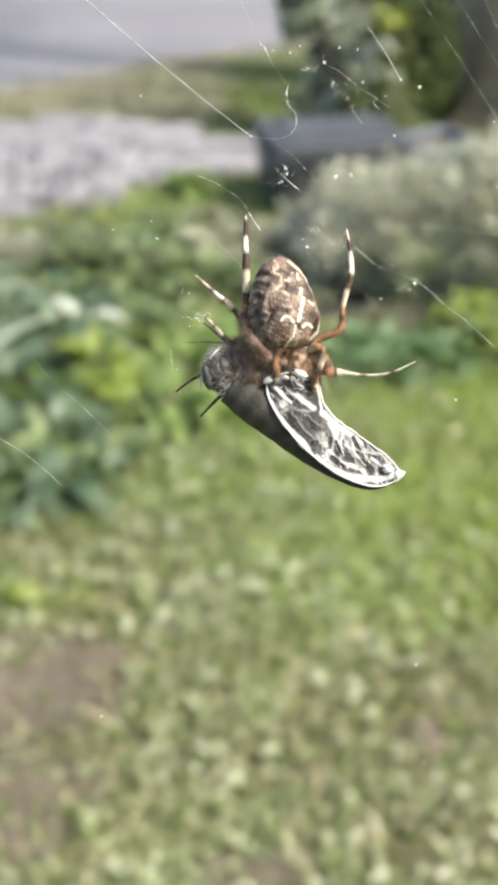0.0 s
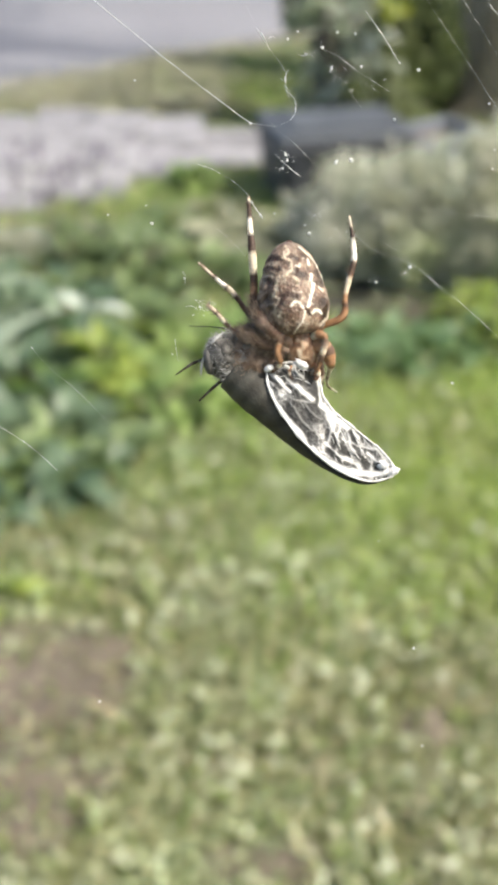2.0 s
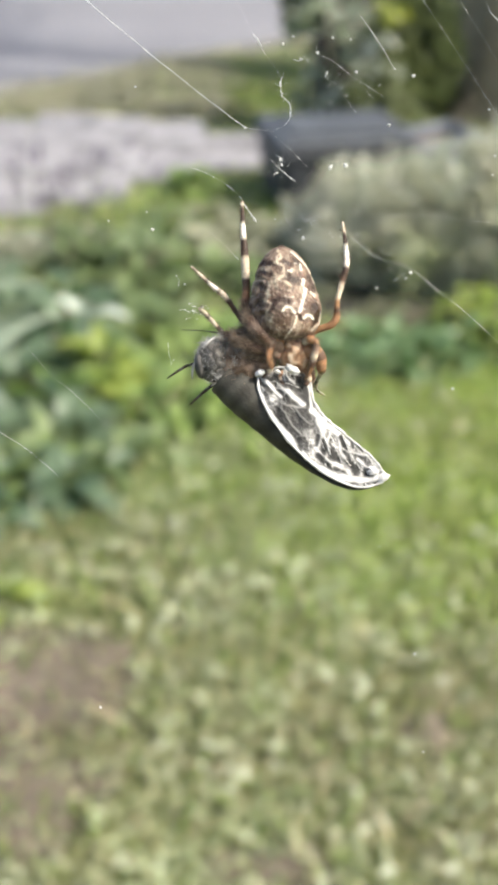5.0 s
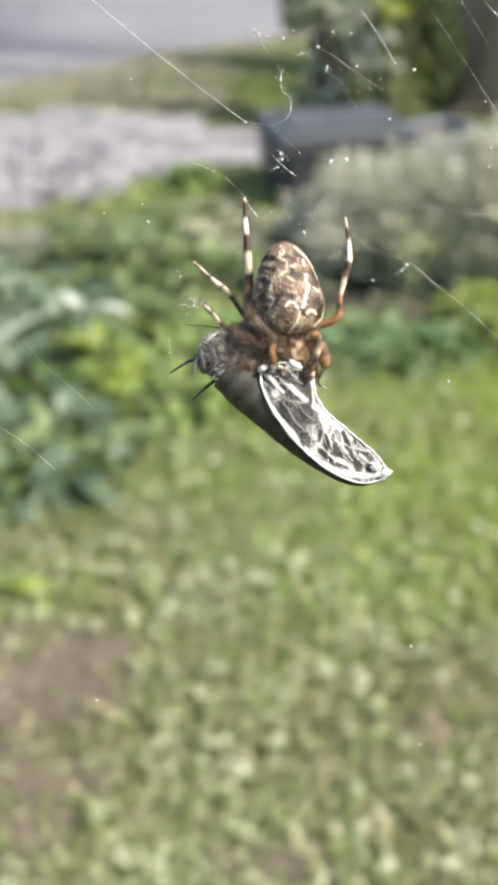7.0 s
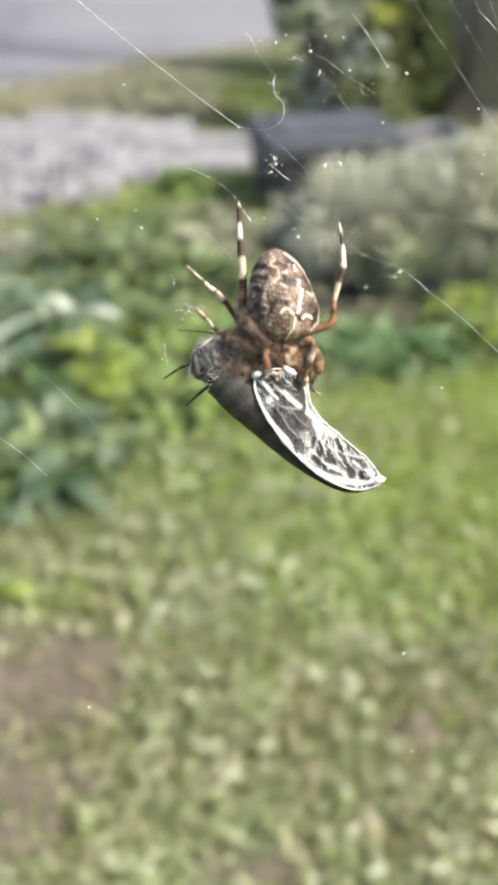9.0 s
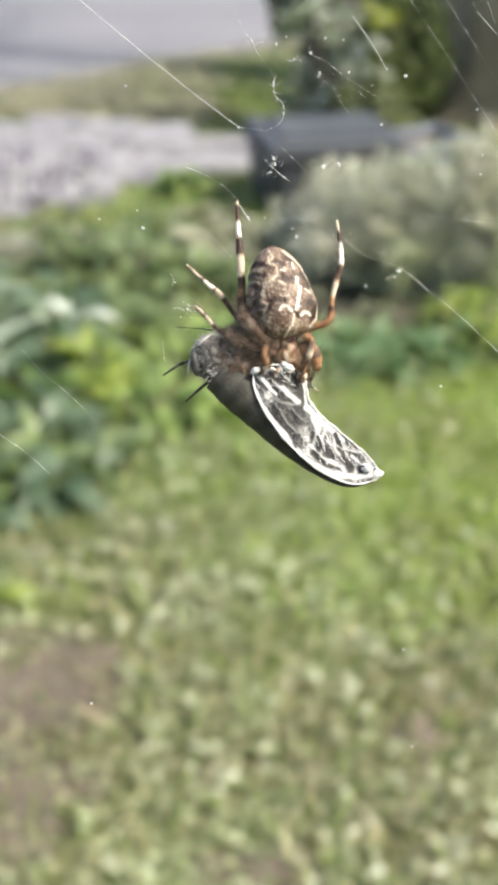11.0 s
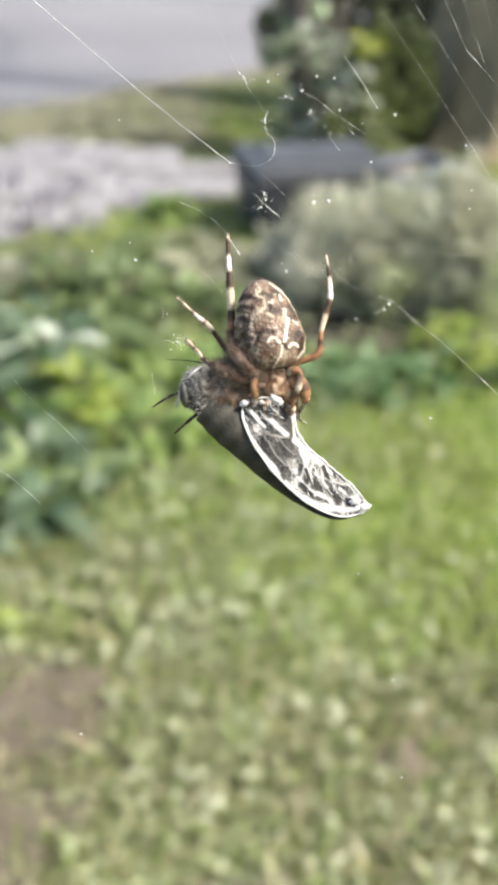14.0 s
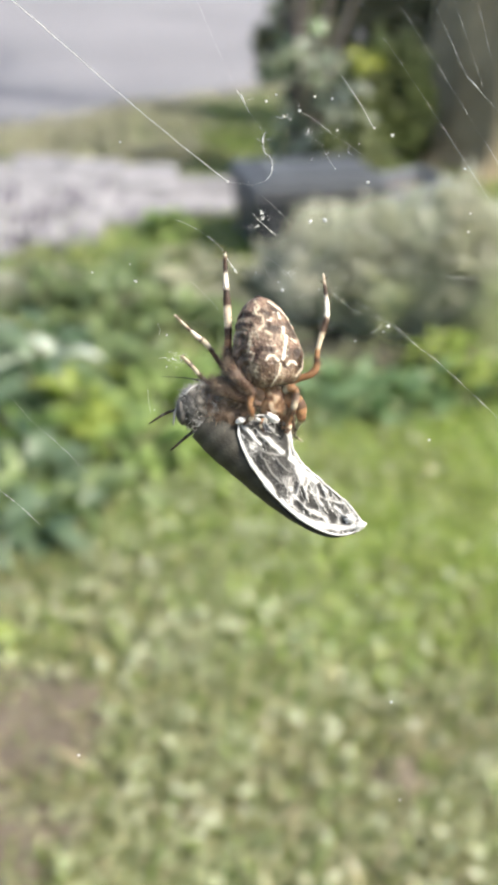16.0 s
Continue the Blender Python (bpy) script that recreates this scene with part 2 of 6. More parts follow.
def tube(points, sides=8, shade=None, scale=0.001, origin=(0, 0, 0)):
    """Verts, faces and tints of a tapered tube through points (x, y, z, radius)."""
    verts, faces, tints = [], [], []
    n = len(points)
    origin = Vector(origin)
    side = None
    for i, q in enumerate(points):
        a, b = points[max(0, i - 1)], points[min(n - 1, i + 1)]
        d = Vector((b[0] - a[0], b[1] - a[1], b[2] - a[2])).normalized()
        if side is None:
            side = d.orthogonal().normalized()
        side = (side - d * side.dot(d)).normalized()
        up = d.cross(side)
        for k in range(sides):
            w = 2 * math.pi * k / sides
            co = Vector(q[:3]) + (side * math.cos(w) + up * math.sin(w)) * q[3]
            verts.append((co - origin) * scale)
            if shade:
                tints.append(shade(i / (n - 1)))
    for i in range(n - 1):
        for k in range(sides):
            a, b = i * sides + k, i * sides + (k + 1) % sides
            faces.append((a, b, b + sides, a + sides))
    faces.append(tuple(range(sides))[::-1])
    faces.append(tuple(range((n - 1) * sides, n * sides)))
    return verts, faces, tints


def merge(parts):
    verts, faces, tints = [], [], []
    for v, f, t in parts:
        o = len(verts)
        verts += v
        faces += [tuple(i + o for i in q) for q in f]
        tints += t
    return verts, faces, tints


def lerp(a, b, f):
    f = max(0.0, min(1.0, f))
    return tuple(p + (q - p) * f for p, q in zip(a, b))


def blob(centre, radii, turn=(0, 0, 0), rings=20, sides=28, rough=0.0, freq=1.0, shade=None, origin=(0, 0, 0), scale=0.001):
    """A lumpy ellipsoid: verts, faces, tints."""
    verts, faces, tints = [], [], []
    m = Euler([radians(a) for a in turn]).to_matrix()
    for i in range(rings + 1):
        th = math.pi * i / rings
        for k in range(sides):
            ph = 2 * math.pi * k / sides
            u = Vector((math.sin(th) * math.cos(ph), math.sin(th) * math.sin(ph), math.cos(th)))
            r = 1 + rough * noise.noise(u * freq * 2 + Vector(centre))
            co = m @ Vector((u.x * radii[0] * r, u.y * radii[1] * r, u.z * radii[2] * r)) + Vector(centre)
            verts.append((co - Vector(origin)) * scale)
            if shade:
                tints.append(shade(u, noise.noise(u * 4 + Vector(centre))))
    for i in range(rings):
        for k in range(sides):
            a, b = i * sides + k, i * sides + (k + 1) % sides
            faces.append((a, a + sides, b + sides, b))
    return verts, faces, tints


# ---- ground, road and path ----
def patch_bare(x, y):
    """How bare the lawn is here, 0 to 1."""
    bare = 0.0
    for cx, cy, rx, ry, deep in ((-0.347, 1.492, 0.22, 0.16, 0.82), (-0.347, 1.221, 0.20, 0.16, 0.7), (0.281, 1.360, 0.06, 0.05, 0.6),
                                 (0.022, 1.099, 0.12, 0.06, 0.6), (-0.197, 3.696, 0.07, 0.10, 0.5)):
        d = math.hypot((x - cx) / rx, (y - cy) / ry)
        bare = max(bare, deep * max(0.0, min(1.0, 1.5 - d + 0.5 * noise.noise(Vector((x * 9, y * 9, 40))))))
    return bare


def rise(x, y):
    """The lawn's unevenness in metres."""
    if y > 5.3 or abs(x) > 6 or y < -2:
        return 0.0
    return 0.012 * noise.noise(Vector((x * 1.7, y * 1.7, 0))) + 0.006 * noise.noise(Vector((x * 7, y * 7, 3)))


def ground_sheet():
    xs = [-150, -60, -25, -10, -6] + [-6 + 0.12 * i for i in range(1, 100)] + [6, 10, 25, 60, 150]
    ys = [-150, -60, -25, -8, -2] + [-2 + 0.12 * i for i in range(1, 66)] + [6.2, 8, 12, 20, 50, 150]
    verts = [(x, y, rise(x, y) - (0.03 if y > 5.6 else 0.0)) for y in ys for x in xs]
    w = len(xs)
    faces = [(j * w + i, j * w + i + 1, (j + 1) * w + i + 1, (j + 1) * w + i) for j in range(len(ys) - 1) for i in range(w - 1)]
    ob = new("ground", mesh_from("ground", verts, faces, GROUND))
    return tagged(ob, "uneven mossy lawn soil with worn patches", "ground", kind="structure")


ground = ground_sheet()

# bare earth showing through, a thin uneven crust on the lawn
def soil_patch(cx, cy, rx, ry, seed, material=SOIL, label="dry brown bare soil patch in the lawn"):
    verts, faces = [(cx, cy, rise(cx, cy) + 0.012)], []
    n, rings = 30, 6
    for r in range(1, rings + 1):
        for k in range(n):
            a = 2 * math.pi * k / n
            f = r / rings * (1 + 0.35 * noise.noise(Vector((math.cos(a) * 1.5, math.sin(a) * 1.5, seed))))
            x, y = cx + rx * f * math.cos(a), cy + ry * f * math.sin(a)
            h = 0.014 * (1 - (r / rings) ** 3) + 0.006 * noise.noise(Vector((x * 30, y * 30, seed)))
            verts.append((x, y, rise(x, y) + (h if r < rings else -0.01)))
    for k in range(n):
        faces.append((0, 1 + k, 1 + (k + 1) % n))
    for r in range(rings - 1):
        for k in range(n):
            a, b = 1 + r * n + k, 1 + r * n + (k + 1) % n
            faces.append((a, a + n, b + n, b))
    ob = new("soil_patch", mesh_from("soil_patch", verts, faces, material))
    tagged(ob, label, "soil", "bare patches", "structure")


soil_patch(-0.357, 1.492, 0.22, 0.16, 1)
soil_patch(-0.347, 1.221, 0.17, 0.13, 2)
soil_patch(0.281, 1.360, 0.06, 0.05, 3)
soil_patch(0.022, 1.095, 0.12, 0.05, 4)
soil_patch(-0.206, 3.696, 0.06, 0.10, 5)
soil_patch(0.026, 3.712, 0.07, 0.13, 6)
# the shade below the shrubs, put in as very dark soil
soil_patch(0.44, 3.06, 0.36, 0.19, 7, SHADE_SOIL, "soil coloured dark for the shade at the shrubs' foot")

ROAD_A, ROAD_B = (-1.143, 5.460), (0.122, 6.760)  # the road's near edge
road_turn = math.degrees(math.atan2(ROAD_B[1] - ROAD_A[1], ROAD_B[0] - ROAD_A[0]))
road_bm = bevelled_box(60, 9.0, 0.10, 0.01, (0, 4.5, -0.03))
road = tagged(part("road", road_bm, ROAD, None), "pale grey sunlit asphalt road", "road", kind="structure")
road.matrix_basis = pose(*ROAD_A, 0, 0, 0, road_turn)

# ---- grass ----
def scatter_blades(count, x0, x1, y0, y1, height, width, lean, rng, keep=None):
    """Curved blades of grass as narrow folded strips."""
    verts, faces = [], []
    made = 0
    while made < count:
        x, y = rng.uniform(x0, x1), rng.uniform(y0, y1)
        if keep and rng.random() > keep(x, y):
            made += 0.35
            continue
        made += 1
        a = rng.uniform(0, 2 * math.pi)
        h = height * rng.uniform(0.55, 1.3)
        w = width * rng.uniform(0.6, 1.3) / 2
        t = lean * rng.uniform(0.3, 1.4) * h
        ca, sa = math.cos(a), math.sin(a)
        z = rise(x, y) - 0.004
        o = len(verts)
        for f, ww in ((0.0, 1.0), (0.5, 0.85), (0.85, 0.5)):
            bx, by, bz = x + ca * t * f * f, y + sa * t * f * f, z + h * (f - 0.25 * f * f * lean)
            verts.append((bx - sa * w * ww, by + ca * w * ww, bz))
            verts.append((bx + sa * w * ww, by - ca * w * ww, bz))
        verts.append((x + ca * t, y + sa * t, z + h * (1 - 0.25 * lean)))
        faces += [(o, o + 1, o + 3, o + 2), (o + 2, o + 3, o + 5, o + 4), (o + 4, o + 5, o + 6)]
    return verts, faces


def thinning(x, y):
    """Blades stand closer in the middle of the lawn."""
    return max(0.0, min(1.0, 2.4 - abs(x) / 0.5)) * max(0.0, min(1.0, (y - 0.35) / 0.45))


def fading(x, d):
    """One kind of blade gives way to the next over an uneven strip."""
    return max(0.0, min(1.0, d / 0.75 + 0.35 * noise.noise(Vector((x * 5, d * 5, 17)))))


def lawn_keep(x, y):
    thick = 0.75 + 0.5 * noise.noise(Vector((x * 3.1, y * 3.1, 9)))
    return max(0.0, thick) * (1 - 0.8 * patch_bare(x, y))


def path_far(x):
    return min(5.15, 4.83 - 0.75 * (x - 0.02))


def road_near(x):
    return ROAD_A[1] + (x - ROAD_A[0]) * (ROAD_B[1] - ROAD_A[1]) / (ROAD_B[0] - ROAD_A[0])


def path_near(x):
    return max(NEAR_A[1] + (x - NEAR_A[0]) * (NEAR_B[1] - NEAR_A[1]) / (NEAR_B[0] - NEAR_A[0]), path_far(x) - 1.75)


NEAR_A, NEAR_B = (-0.818, 3.696), (-0.002, 4.344)
PATH_END = 0.06


def off_path(x, y):
    if x < PATH_END and path_near(x) - 0.03 < y < path_far(x) + 0.03:
        return 0.0
    if y > road_near(x) - 0.03:
        return 0.0
    if math.hypot((x - 0.46) / 0.36, (y - 3.08) / 0.20) < 1:
        return 0.03
    if y > path_far(x) and x < -0.12:
        return 0.1 * lawn_keep(x, y)
    return lawn_keep(x, y)


grass_rng = random.Random(5)
near_blades = scatter_blades(25000, -1.2, 1.2, 0.35, 2.1, 0.035, 0.0050, 0.9, grass_rng, lambda x, y: off_path(x, y) * thinning(x, y) * fading(x, 2.2 - y))
mid_blades = scatter_blades(25000, -1.2, 1.2, 1.25, 2.7, 0.04, 0.0055, 0.9, grass_rng, lambda x, y: off_path(x, y) * thinning(x, y) * fading(x, y - 1.4))
far_blades = scatter_blades(26000, -1.8, 1.8, 2.5, 6.25, 0.05, 0.007, 0.8, grass_rng, off_path)
wide_blades = scatter_blades(46000, -5.5, 5.5, -1.9, 6.25, 0.05, 0.010, 0.8, grass_rng, lambda x, y: off_path(x, y) * max(0.05, 1.3 - math.hypot(x / 5.0, (y - 2.2) / 4.2)))
gv, gf, gt = merge([(*mid_blades, []), (*far_blades, []), (*wide_blades, [])])
tagged(new("lawn_grass", mesh_from("lawn_grass", *near_blades, GRASS_DRYING)), "thin lawn grass mixed with straw-coloured blades", "grass", kind="stuff")
tagged(new("lawn_grass", mesh_from("lawn_grass", gv, gf, GRASS)), "short green lawn grass with dry blades", "grass", kind="stuff")


def leaf_shape(length, width, droop, fold=0.25, rows=5, wave=0.0):
    """A leaf along +y from the origin, folded along its midrib and drooping to its tip."""
    verts, faces = [], []
    for i in range(rows + 1):
        f = i / rows
        half = width / 2 * math.sin(math.pi * min(1.0, 0.06 + 0.94 * f) ** 0.8) ** 0.8
        if i == rows:
            half = 0.0005 * length
        y, z = length * (f - 0.18 * droop * f * f), -droop * length * f * f * 0.6 + 0.12 * length * f
        ripple = wave * width * math.sin(f * 17)
        verts += [(-half, y, z + half * fold * 2 + ripple), (0, y, z), (half, y, z + half * fold * 2 - ripple)]
    for i in range(rows):
        o = i * 3
        faces += [(o, o + 1, o + 4, o + 3), (o + 1, o + 2, o + 5, o + 4)]
    return verts, faces


def weed_carpet():
    """Clover, plantain and daisy leaves between the blades: too many to count."""
    rng = random.Random(11)
    verts, faces = [], []
    shapes = [leaf_shape(1.0, 0.62, 0.5, 0.2, 3), leaf_shape(1.0, 0.5, 0.3, 0.2, 3), leaf_shape(1.0, 0.4, 0.8, 0.25, 3)]
    made = 0
    while made < 17000:
        x = rng.gauss(0, 0.42)
        y = 0.65 + 2.7 * rng.random() ** 1.2
        clumpy = noise.noise(Vector((x * 6, y * 6, 21)))
        if rng.random() > (0.55 + 1.1 * clumpy) * (1 - 0.85 * patch_bare(x, y)) * max(0.0, min(1.0, (y - 0.6) / 0.4)):
            made += 0.3
            continue
        made += 1
        size = rng.uniform(0.008, 0.020)
        sv, sf = shapes[rng.randrange(3)]
        m = pose(x, y, rise(x, y) + rng.uniform(0.012, 0.042), rng.uniform(-25, 35), rng.uniform(-30, 30), rng.uniform(0, 360))
        o = len(verts)
        verts += [m @ (Vector(v) * size) for v in sv]
        faces += [tuple(i + o for i in q) for q in sf]
    ob = new("lawn_weeds", mesh_from("lawn_weeds", verts, faces, CLOVER))
    tagged(ob, "carpet of clover and plantain leaves in the lawn", "weeds", kind="stuff")


weed_carpet()


def glint_weeds():
    """Small leaf rosettes, coloured pale to give the lawn's sun glints, too many to count."""
    rng = random.Random(12)
    verts, faces = [], []
    sv, sf = leaf_shape(1.0, 0.6, 0.4, 0.15, 3)
    for i in range(1100):
        x, y = rng.gauss(0, 0.42), 0.8 + 2.0 * rng.random() ** 1.1
        if rng.random() > (0.6 + 1.2 * noise.noise(Vector((x * 5, y * 5, 33)))) * (1 - 0.9 * patch_bare(x, y)):
            continue
        size = rng.uniform(0.009, 0.018)
        for k in range(rng.randrange(2, 5)):
            m = pose(x + rng.gauss(0, 0.006), y + rng.gauss(0, 0.006), rise(x, y) + rng.uniform(0.025, 0.042), rng.uniform(-15, 20), rng.uniform(-20, 20), 72 * k + rng.uniform(-25, 25))
            o = len(verts)
            verts += [m @ (Vector(v) * size) for v in sv]
            faces += [tuple(q + o for q in p) for p in sf]
    ob = new("lawn_weeds", mesh_from("lawn_weeds", verts, faces, GLINT_WEED))
    tagged(ob, "rosettes of clover and daisy leaves, coloured pale for sun glints", "weeds", kind="stuff")


glint_weeds()

# dry, dusty grass between path and road
verge = scatter_blades(9000, -1.5, 0.0, 5.1, 6.6, 0.035, 0.007, 0.9, grass_rng, lambda x, y: 1.0 if path_far(x) + 0.01 < y < road_near(x) - 0.02 and x < -0.06 + 0.1 * noise.noise(Vector((x * 4, y * 4, 2))) else 0.0)
tagged(new("verge_grass", mesh_from("verge_grass", *verge, DRY_GRASS)), "short dry grass on the dusty road verge", "grass", kind="stuff")

# lusher blades where the bed's shade ends
lush = scatter_blades(18000, -0.15, 1.1, 1.5, 2.75, 0.045, 0.006, 0.9, grass_rng, lambda x, y: max(0.0, 1.15 - math.hypot((x - 0.5) / 0.5, (y - 2.1) / 0.55)))
tagged(new("lawn_grass", mesh_from("lawn_grass", *lush, LUSH_GRASS)), "lush yellow-green lawn grass before the shrubs", "grass", kind="stuff")

# ---- leafy plants ----
LEAF_MESHES = {}


def leaf_mesh(kind, material, length, width, droop, wave):
    key = (kind, material.name)
    if key not in LEAF_MESHES:
        out = []
        for k in range(3):
            v, f = leaf_shape(length * (0.8 + 0.2 * k), width * (0.85 + 0.15 * k), droop * (0.7 + 0.3 * k), 0.22, 7, wave)
            out.append(mesh_from("leaf", v, f, material))
        LEAF_MESHES[key] = out
    return LEAF_MESHES[key]


def leafy_plant(name, x, y, count, spread, height, kind, size, material, label, category, seed, stems=True, upright=0.5):
    """A clump of stalks, each carrying one leaf that arches outwards."""
    rng = random.Random(seed)
    plant = new(name)
    plant.matrix_basis = pose(x, y, rise(x, y))
    tagged(plant, label, category)
    meshes = leaf_mesh(kind, material, *size)
    for i in range(count):
        a = rng.uniform(0, 360)
        f = math.sqrt((i + 0.5) / count)
        r = spread * f * rng.uniform(0.5, 1.0)
        h = height * rng.uniform(0.35, 1.0) * (1.15 - 0.55 * f)
        px, py = r * math.cos(radians(a)), r * math.sin(radians(a))
        tilt = rng.uniform(20, 70) * (1 - upright) + 70 * upright * (1 - f) - 15 * f
        m = pose(px, py, h, tilt, rng.uniform(-25, 25), a - 90 + rng.uniform(-35, 35))
        piece("leaf", meshes[rng.randrange(3)], plant, "", m)
        if stems:
            line = glide([(0.25 * px, 0.25 * py, -0.01, 0.004), (0.7 * px, 0.7 * py, h * 0.6, 0.003), (px, py, h, 0.002)], 3)
            v, f, t = tube(line, 5, None, 1.0)
            piece("stalk", mesh_from("stalk", v, f, STEM), plant)
    return plant


BROAD = (0.095, 0.050, 0.9, 0.03)
LONG = (0.30, 0.036, 1.2, 0.02)
HERB = (0.085, 0.042, 0.8, 0.02)
BLUE_TEXT = "blue-green broad-leaved clump at the lawn's edge"

# the bed beside the path: blue-green broad leaves, bright new growth, arching leaves
for i, (wx, wy, n, wide, high) in enumerate(((-0.531, 2.421, 30, 0.15, 0.12), (-0.453, 2.630, 32, 0.15, 0.13), (-0.600, 2.237, 24, 0.14, 0.11), (-0.397, 2.212, 26, 0.13, 0.08),
                                             (-0.617, 2.762, 30, 0.17, 0.13), (-0.475, 2.905, 26, 0.15, 0.12), (-0.788, 3.020, 26, 0.18, 0.12))):
    leafy_plant("poppy_plant", wx, wy, int(n * 1.5), wide, high, "broad", BROAD, BLUE_LEAF, BLUE_TEXT, "plant", 1 + i)
for i, (wx, wy, n, wide, high) in enumerate(((-0.341, 2.507, 34, 0.08, 0.13), (-0.196, 2.366, 34, 0.14, 0.08), (-0.143, 2.630, 34, 0.15, 0.09), (-0.283, 2.797, 36, 0.17, 0.10),
                                             (-0.053, 2.366, 26, 0.12, 0.05), (-0.457, 2.366, 20, 0.08, 0.10), (-0.453, 2.095, 22, 0.10, 0.05), (-0.314, 3.185, 40, 0.20, 0.13),
                                             (-0.130, 3.100, 36, 0.18, 0.10), (-0.494, 3.318, 34, 0.20, 0.11), (-0.001, 2.797, 30, 0.14, 0.07), (-0.535, 2.029, 22, 0.10, 0.05))):
    shady = i in (3, 7, 8, 9)
    leafy_plant("leafy_herb", wx, wy, n, wide, high, "herbm" if shady else "herb", HERB, MID_LEAF if shady else FRESH_LEAF, "deep green leafy herb in the flower bed" if shady else "bright green leafy herb merging into the lawn", "plant", 20 + i)
leafy_plant("leafy_herb", -0.345, 2.478, 30, 0.07, 0.14, "herby", HERB, YELLOW_LEAF, "yellow-green new growth in the flower bed", "plant", 80)
# a sunlit highlight in the bed, given by the leaves' pale colour
leafy_plant("poppy_plant", -0.441, 2.762, 8, 0.06, 0.15, "broadp", BROAD, GLEAM_LEAF, "leaves coloured pale for a gleam of sun", "plant", 81)
leafy_plant("day_lily", -0.610, 2.421, 18, 0.12, 0.14, "long", LONG, LILY_LEAF, "arching strap-shaped pale green leaves", "plant", 8, upright=0.8)
leafy_plant("day_lily", -0.771, 2.728, 18, 0.14, 0.18, "long", LONG, LILY_LEAF, "arching strap-shaped pale green leaves", "plant", 9, upright=0.8)
leafy_plant("yellowing_weed", -0.433, 1.657, 20, 0.07, 0.04, "yellow", (0.05, 0.025, 0.8, 0.0), YELLOW_LEAF, "yellow-green weed on the lawn", "plant", 14)
for i, (wx, wy, wide, high) in enumerate(((0.528, 4.818, 0.12, 0.30), (0.586, 4.667, 0.12, 0.22), (0.457, 4.749, 0.10, 0.24))):
    leafy_plant("leafy_herb", wx, wy, 46, wide, high, "herbf", (0.08, 0.045, 0.8, 0.02), PRIVET_LEAF, "olive-green leafy herb behind the black box", "plant", 110 + i, upright=0.3)
for i, (wx, wy) in enumerate(((0.559, 2.832), (0.650, 2.897))):
    leafy_plant("yellowing_weed", wx, wy, 30, 0.10, 0.12, "yellow", (0.05, 0.025, 0.8, 0.0), YELLOW_LEAF, "yellow-green weed beside the grey shrub", "plant", 120 + i)
for i, (wx, wy, wide) in enumerate(((-0.069, 3.273, 0.14), (-0.029, 3.537, 0.12), (-0.131, 3.388, 0.12), (0.023, 3.142, 0.12), (0.068, 3.412, 0.10))):
    far_side = wy > 3.2
    leafy_plant("leafy_herb", wx, wy, 30, wide, 0.06, "herbd" if far_side else "herbm", HERB, DULL_LEAF if far_side else MID_LEAF, "dull olive herb beside the paved path" if far_side else "low deep green herb between bed and lawn", "plant", 130 + i)
for i, (wx, wy) in enumerate(((-0.488, 2.095), (-0.365, 2.062), (-0.279, 2.141), (-0.550, 1.987), (-0.431, 2.188))):
    leafy_plant("poppy_plant" if i % 2 else "leafy_herb", wx, wy, 30, 0.12, 0.06, "broad" if i % 2 else "herbm", BROAD if i % 2 else HERB, BLUE_LEAF if i % 2 else MID_LEAF, BLUE_TEXT if i % 2 else "low deep green herb between bed and lawn", "plant", 140 + i)
for i, (wx, wy) in enumerate(((-0.255, 3.588), (-0.104, 3.696), (-0.380, 3.461), (-0.190, 3.341), (-0.299, 3.318), (-0.589, 3.388))):
    grey = wx > -0.22
    leafy_plant("leafy_herb", wx, wy, 30, 0.15, 0.06, "herbd" if grey else "herbm", HERB, DULL_LEAF if grey else MID_LEAF, "dull olive herb beside the paved path" if grey else "deep green leafy herb in the flower bed", "plant", 150 + i)
for i, (wx, wy) in enumerate(((0.143, 3.100), (0.133, 3.273), (0.103, 3.437), (0.167, 3.511), (0.202, 3.318), (0.080, 3.185))):
    leafy_plant("leafy_herb", wx, wy, 28, 0.13, 0.05, "herbd", HERB, DULL_LEAF, "dull olive herb before the black box", "plant", 160 + i)
leafy_plant("leafy_herb", -0.20, 4.08, 34, 0.09, 0.07, "herb", HERB, FRESH_LEAF, "bright green herb at the end of the path", "plant", 170)
# low dark leaves under the grey shrub
for i, (wx, wy) in enumerate(((0.225, 2.646), (0.336, 2.614), (0.454, 2.662), (0.293, 2.74), (0.39, 2.72), (0.536, 2.728), (0.606, 2.76))):
    leafy_plant("ground_ivy", wx, wy, 30, 0.13, 0.06, "ivy", (0.055, 0.036, 0.6, 0.0), DARK_LEAF, "dark green low leaves below the grey shrub", "plant", 50 + i)
leafy_plant("yellowing_weed", 0.629, 2.762, 24, 0.09, 0.10, "yellow", (0.05, 0.025, 0.8, 0.0), YELLOW_LEAF, "yellow-green weed beside the grey shrub", "plant", 70)
leafy_plant("yellowing_weed", 0.710, 2.728, 24, 0.10, 0.12, "yellow", (0.05, 0.025, 0.8, 0.0), YELLOW_LEAF, "yellow-green weed beside the grey shrub", "plant", 71)


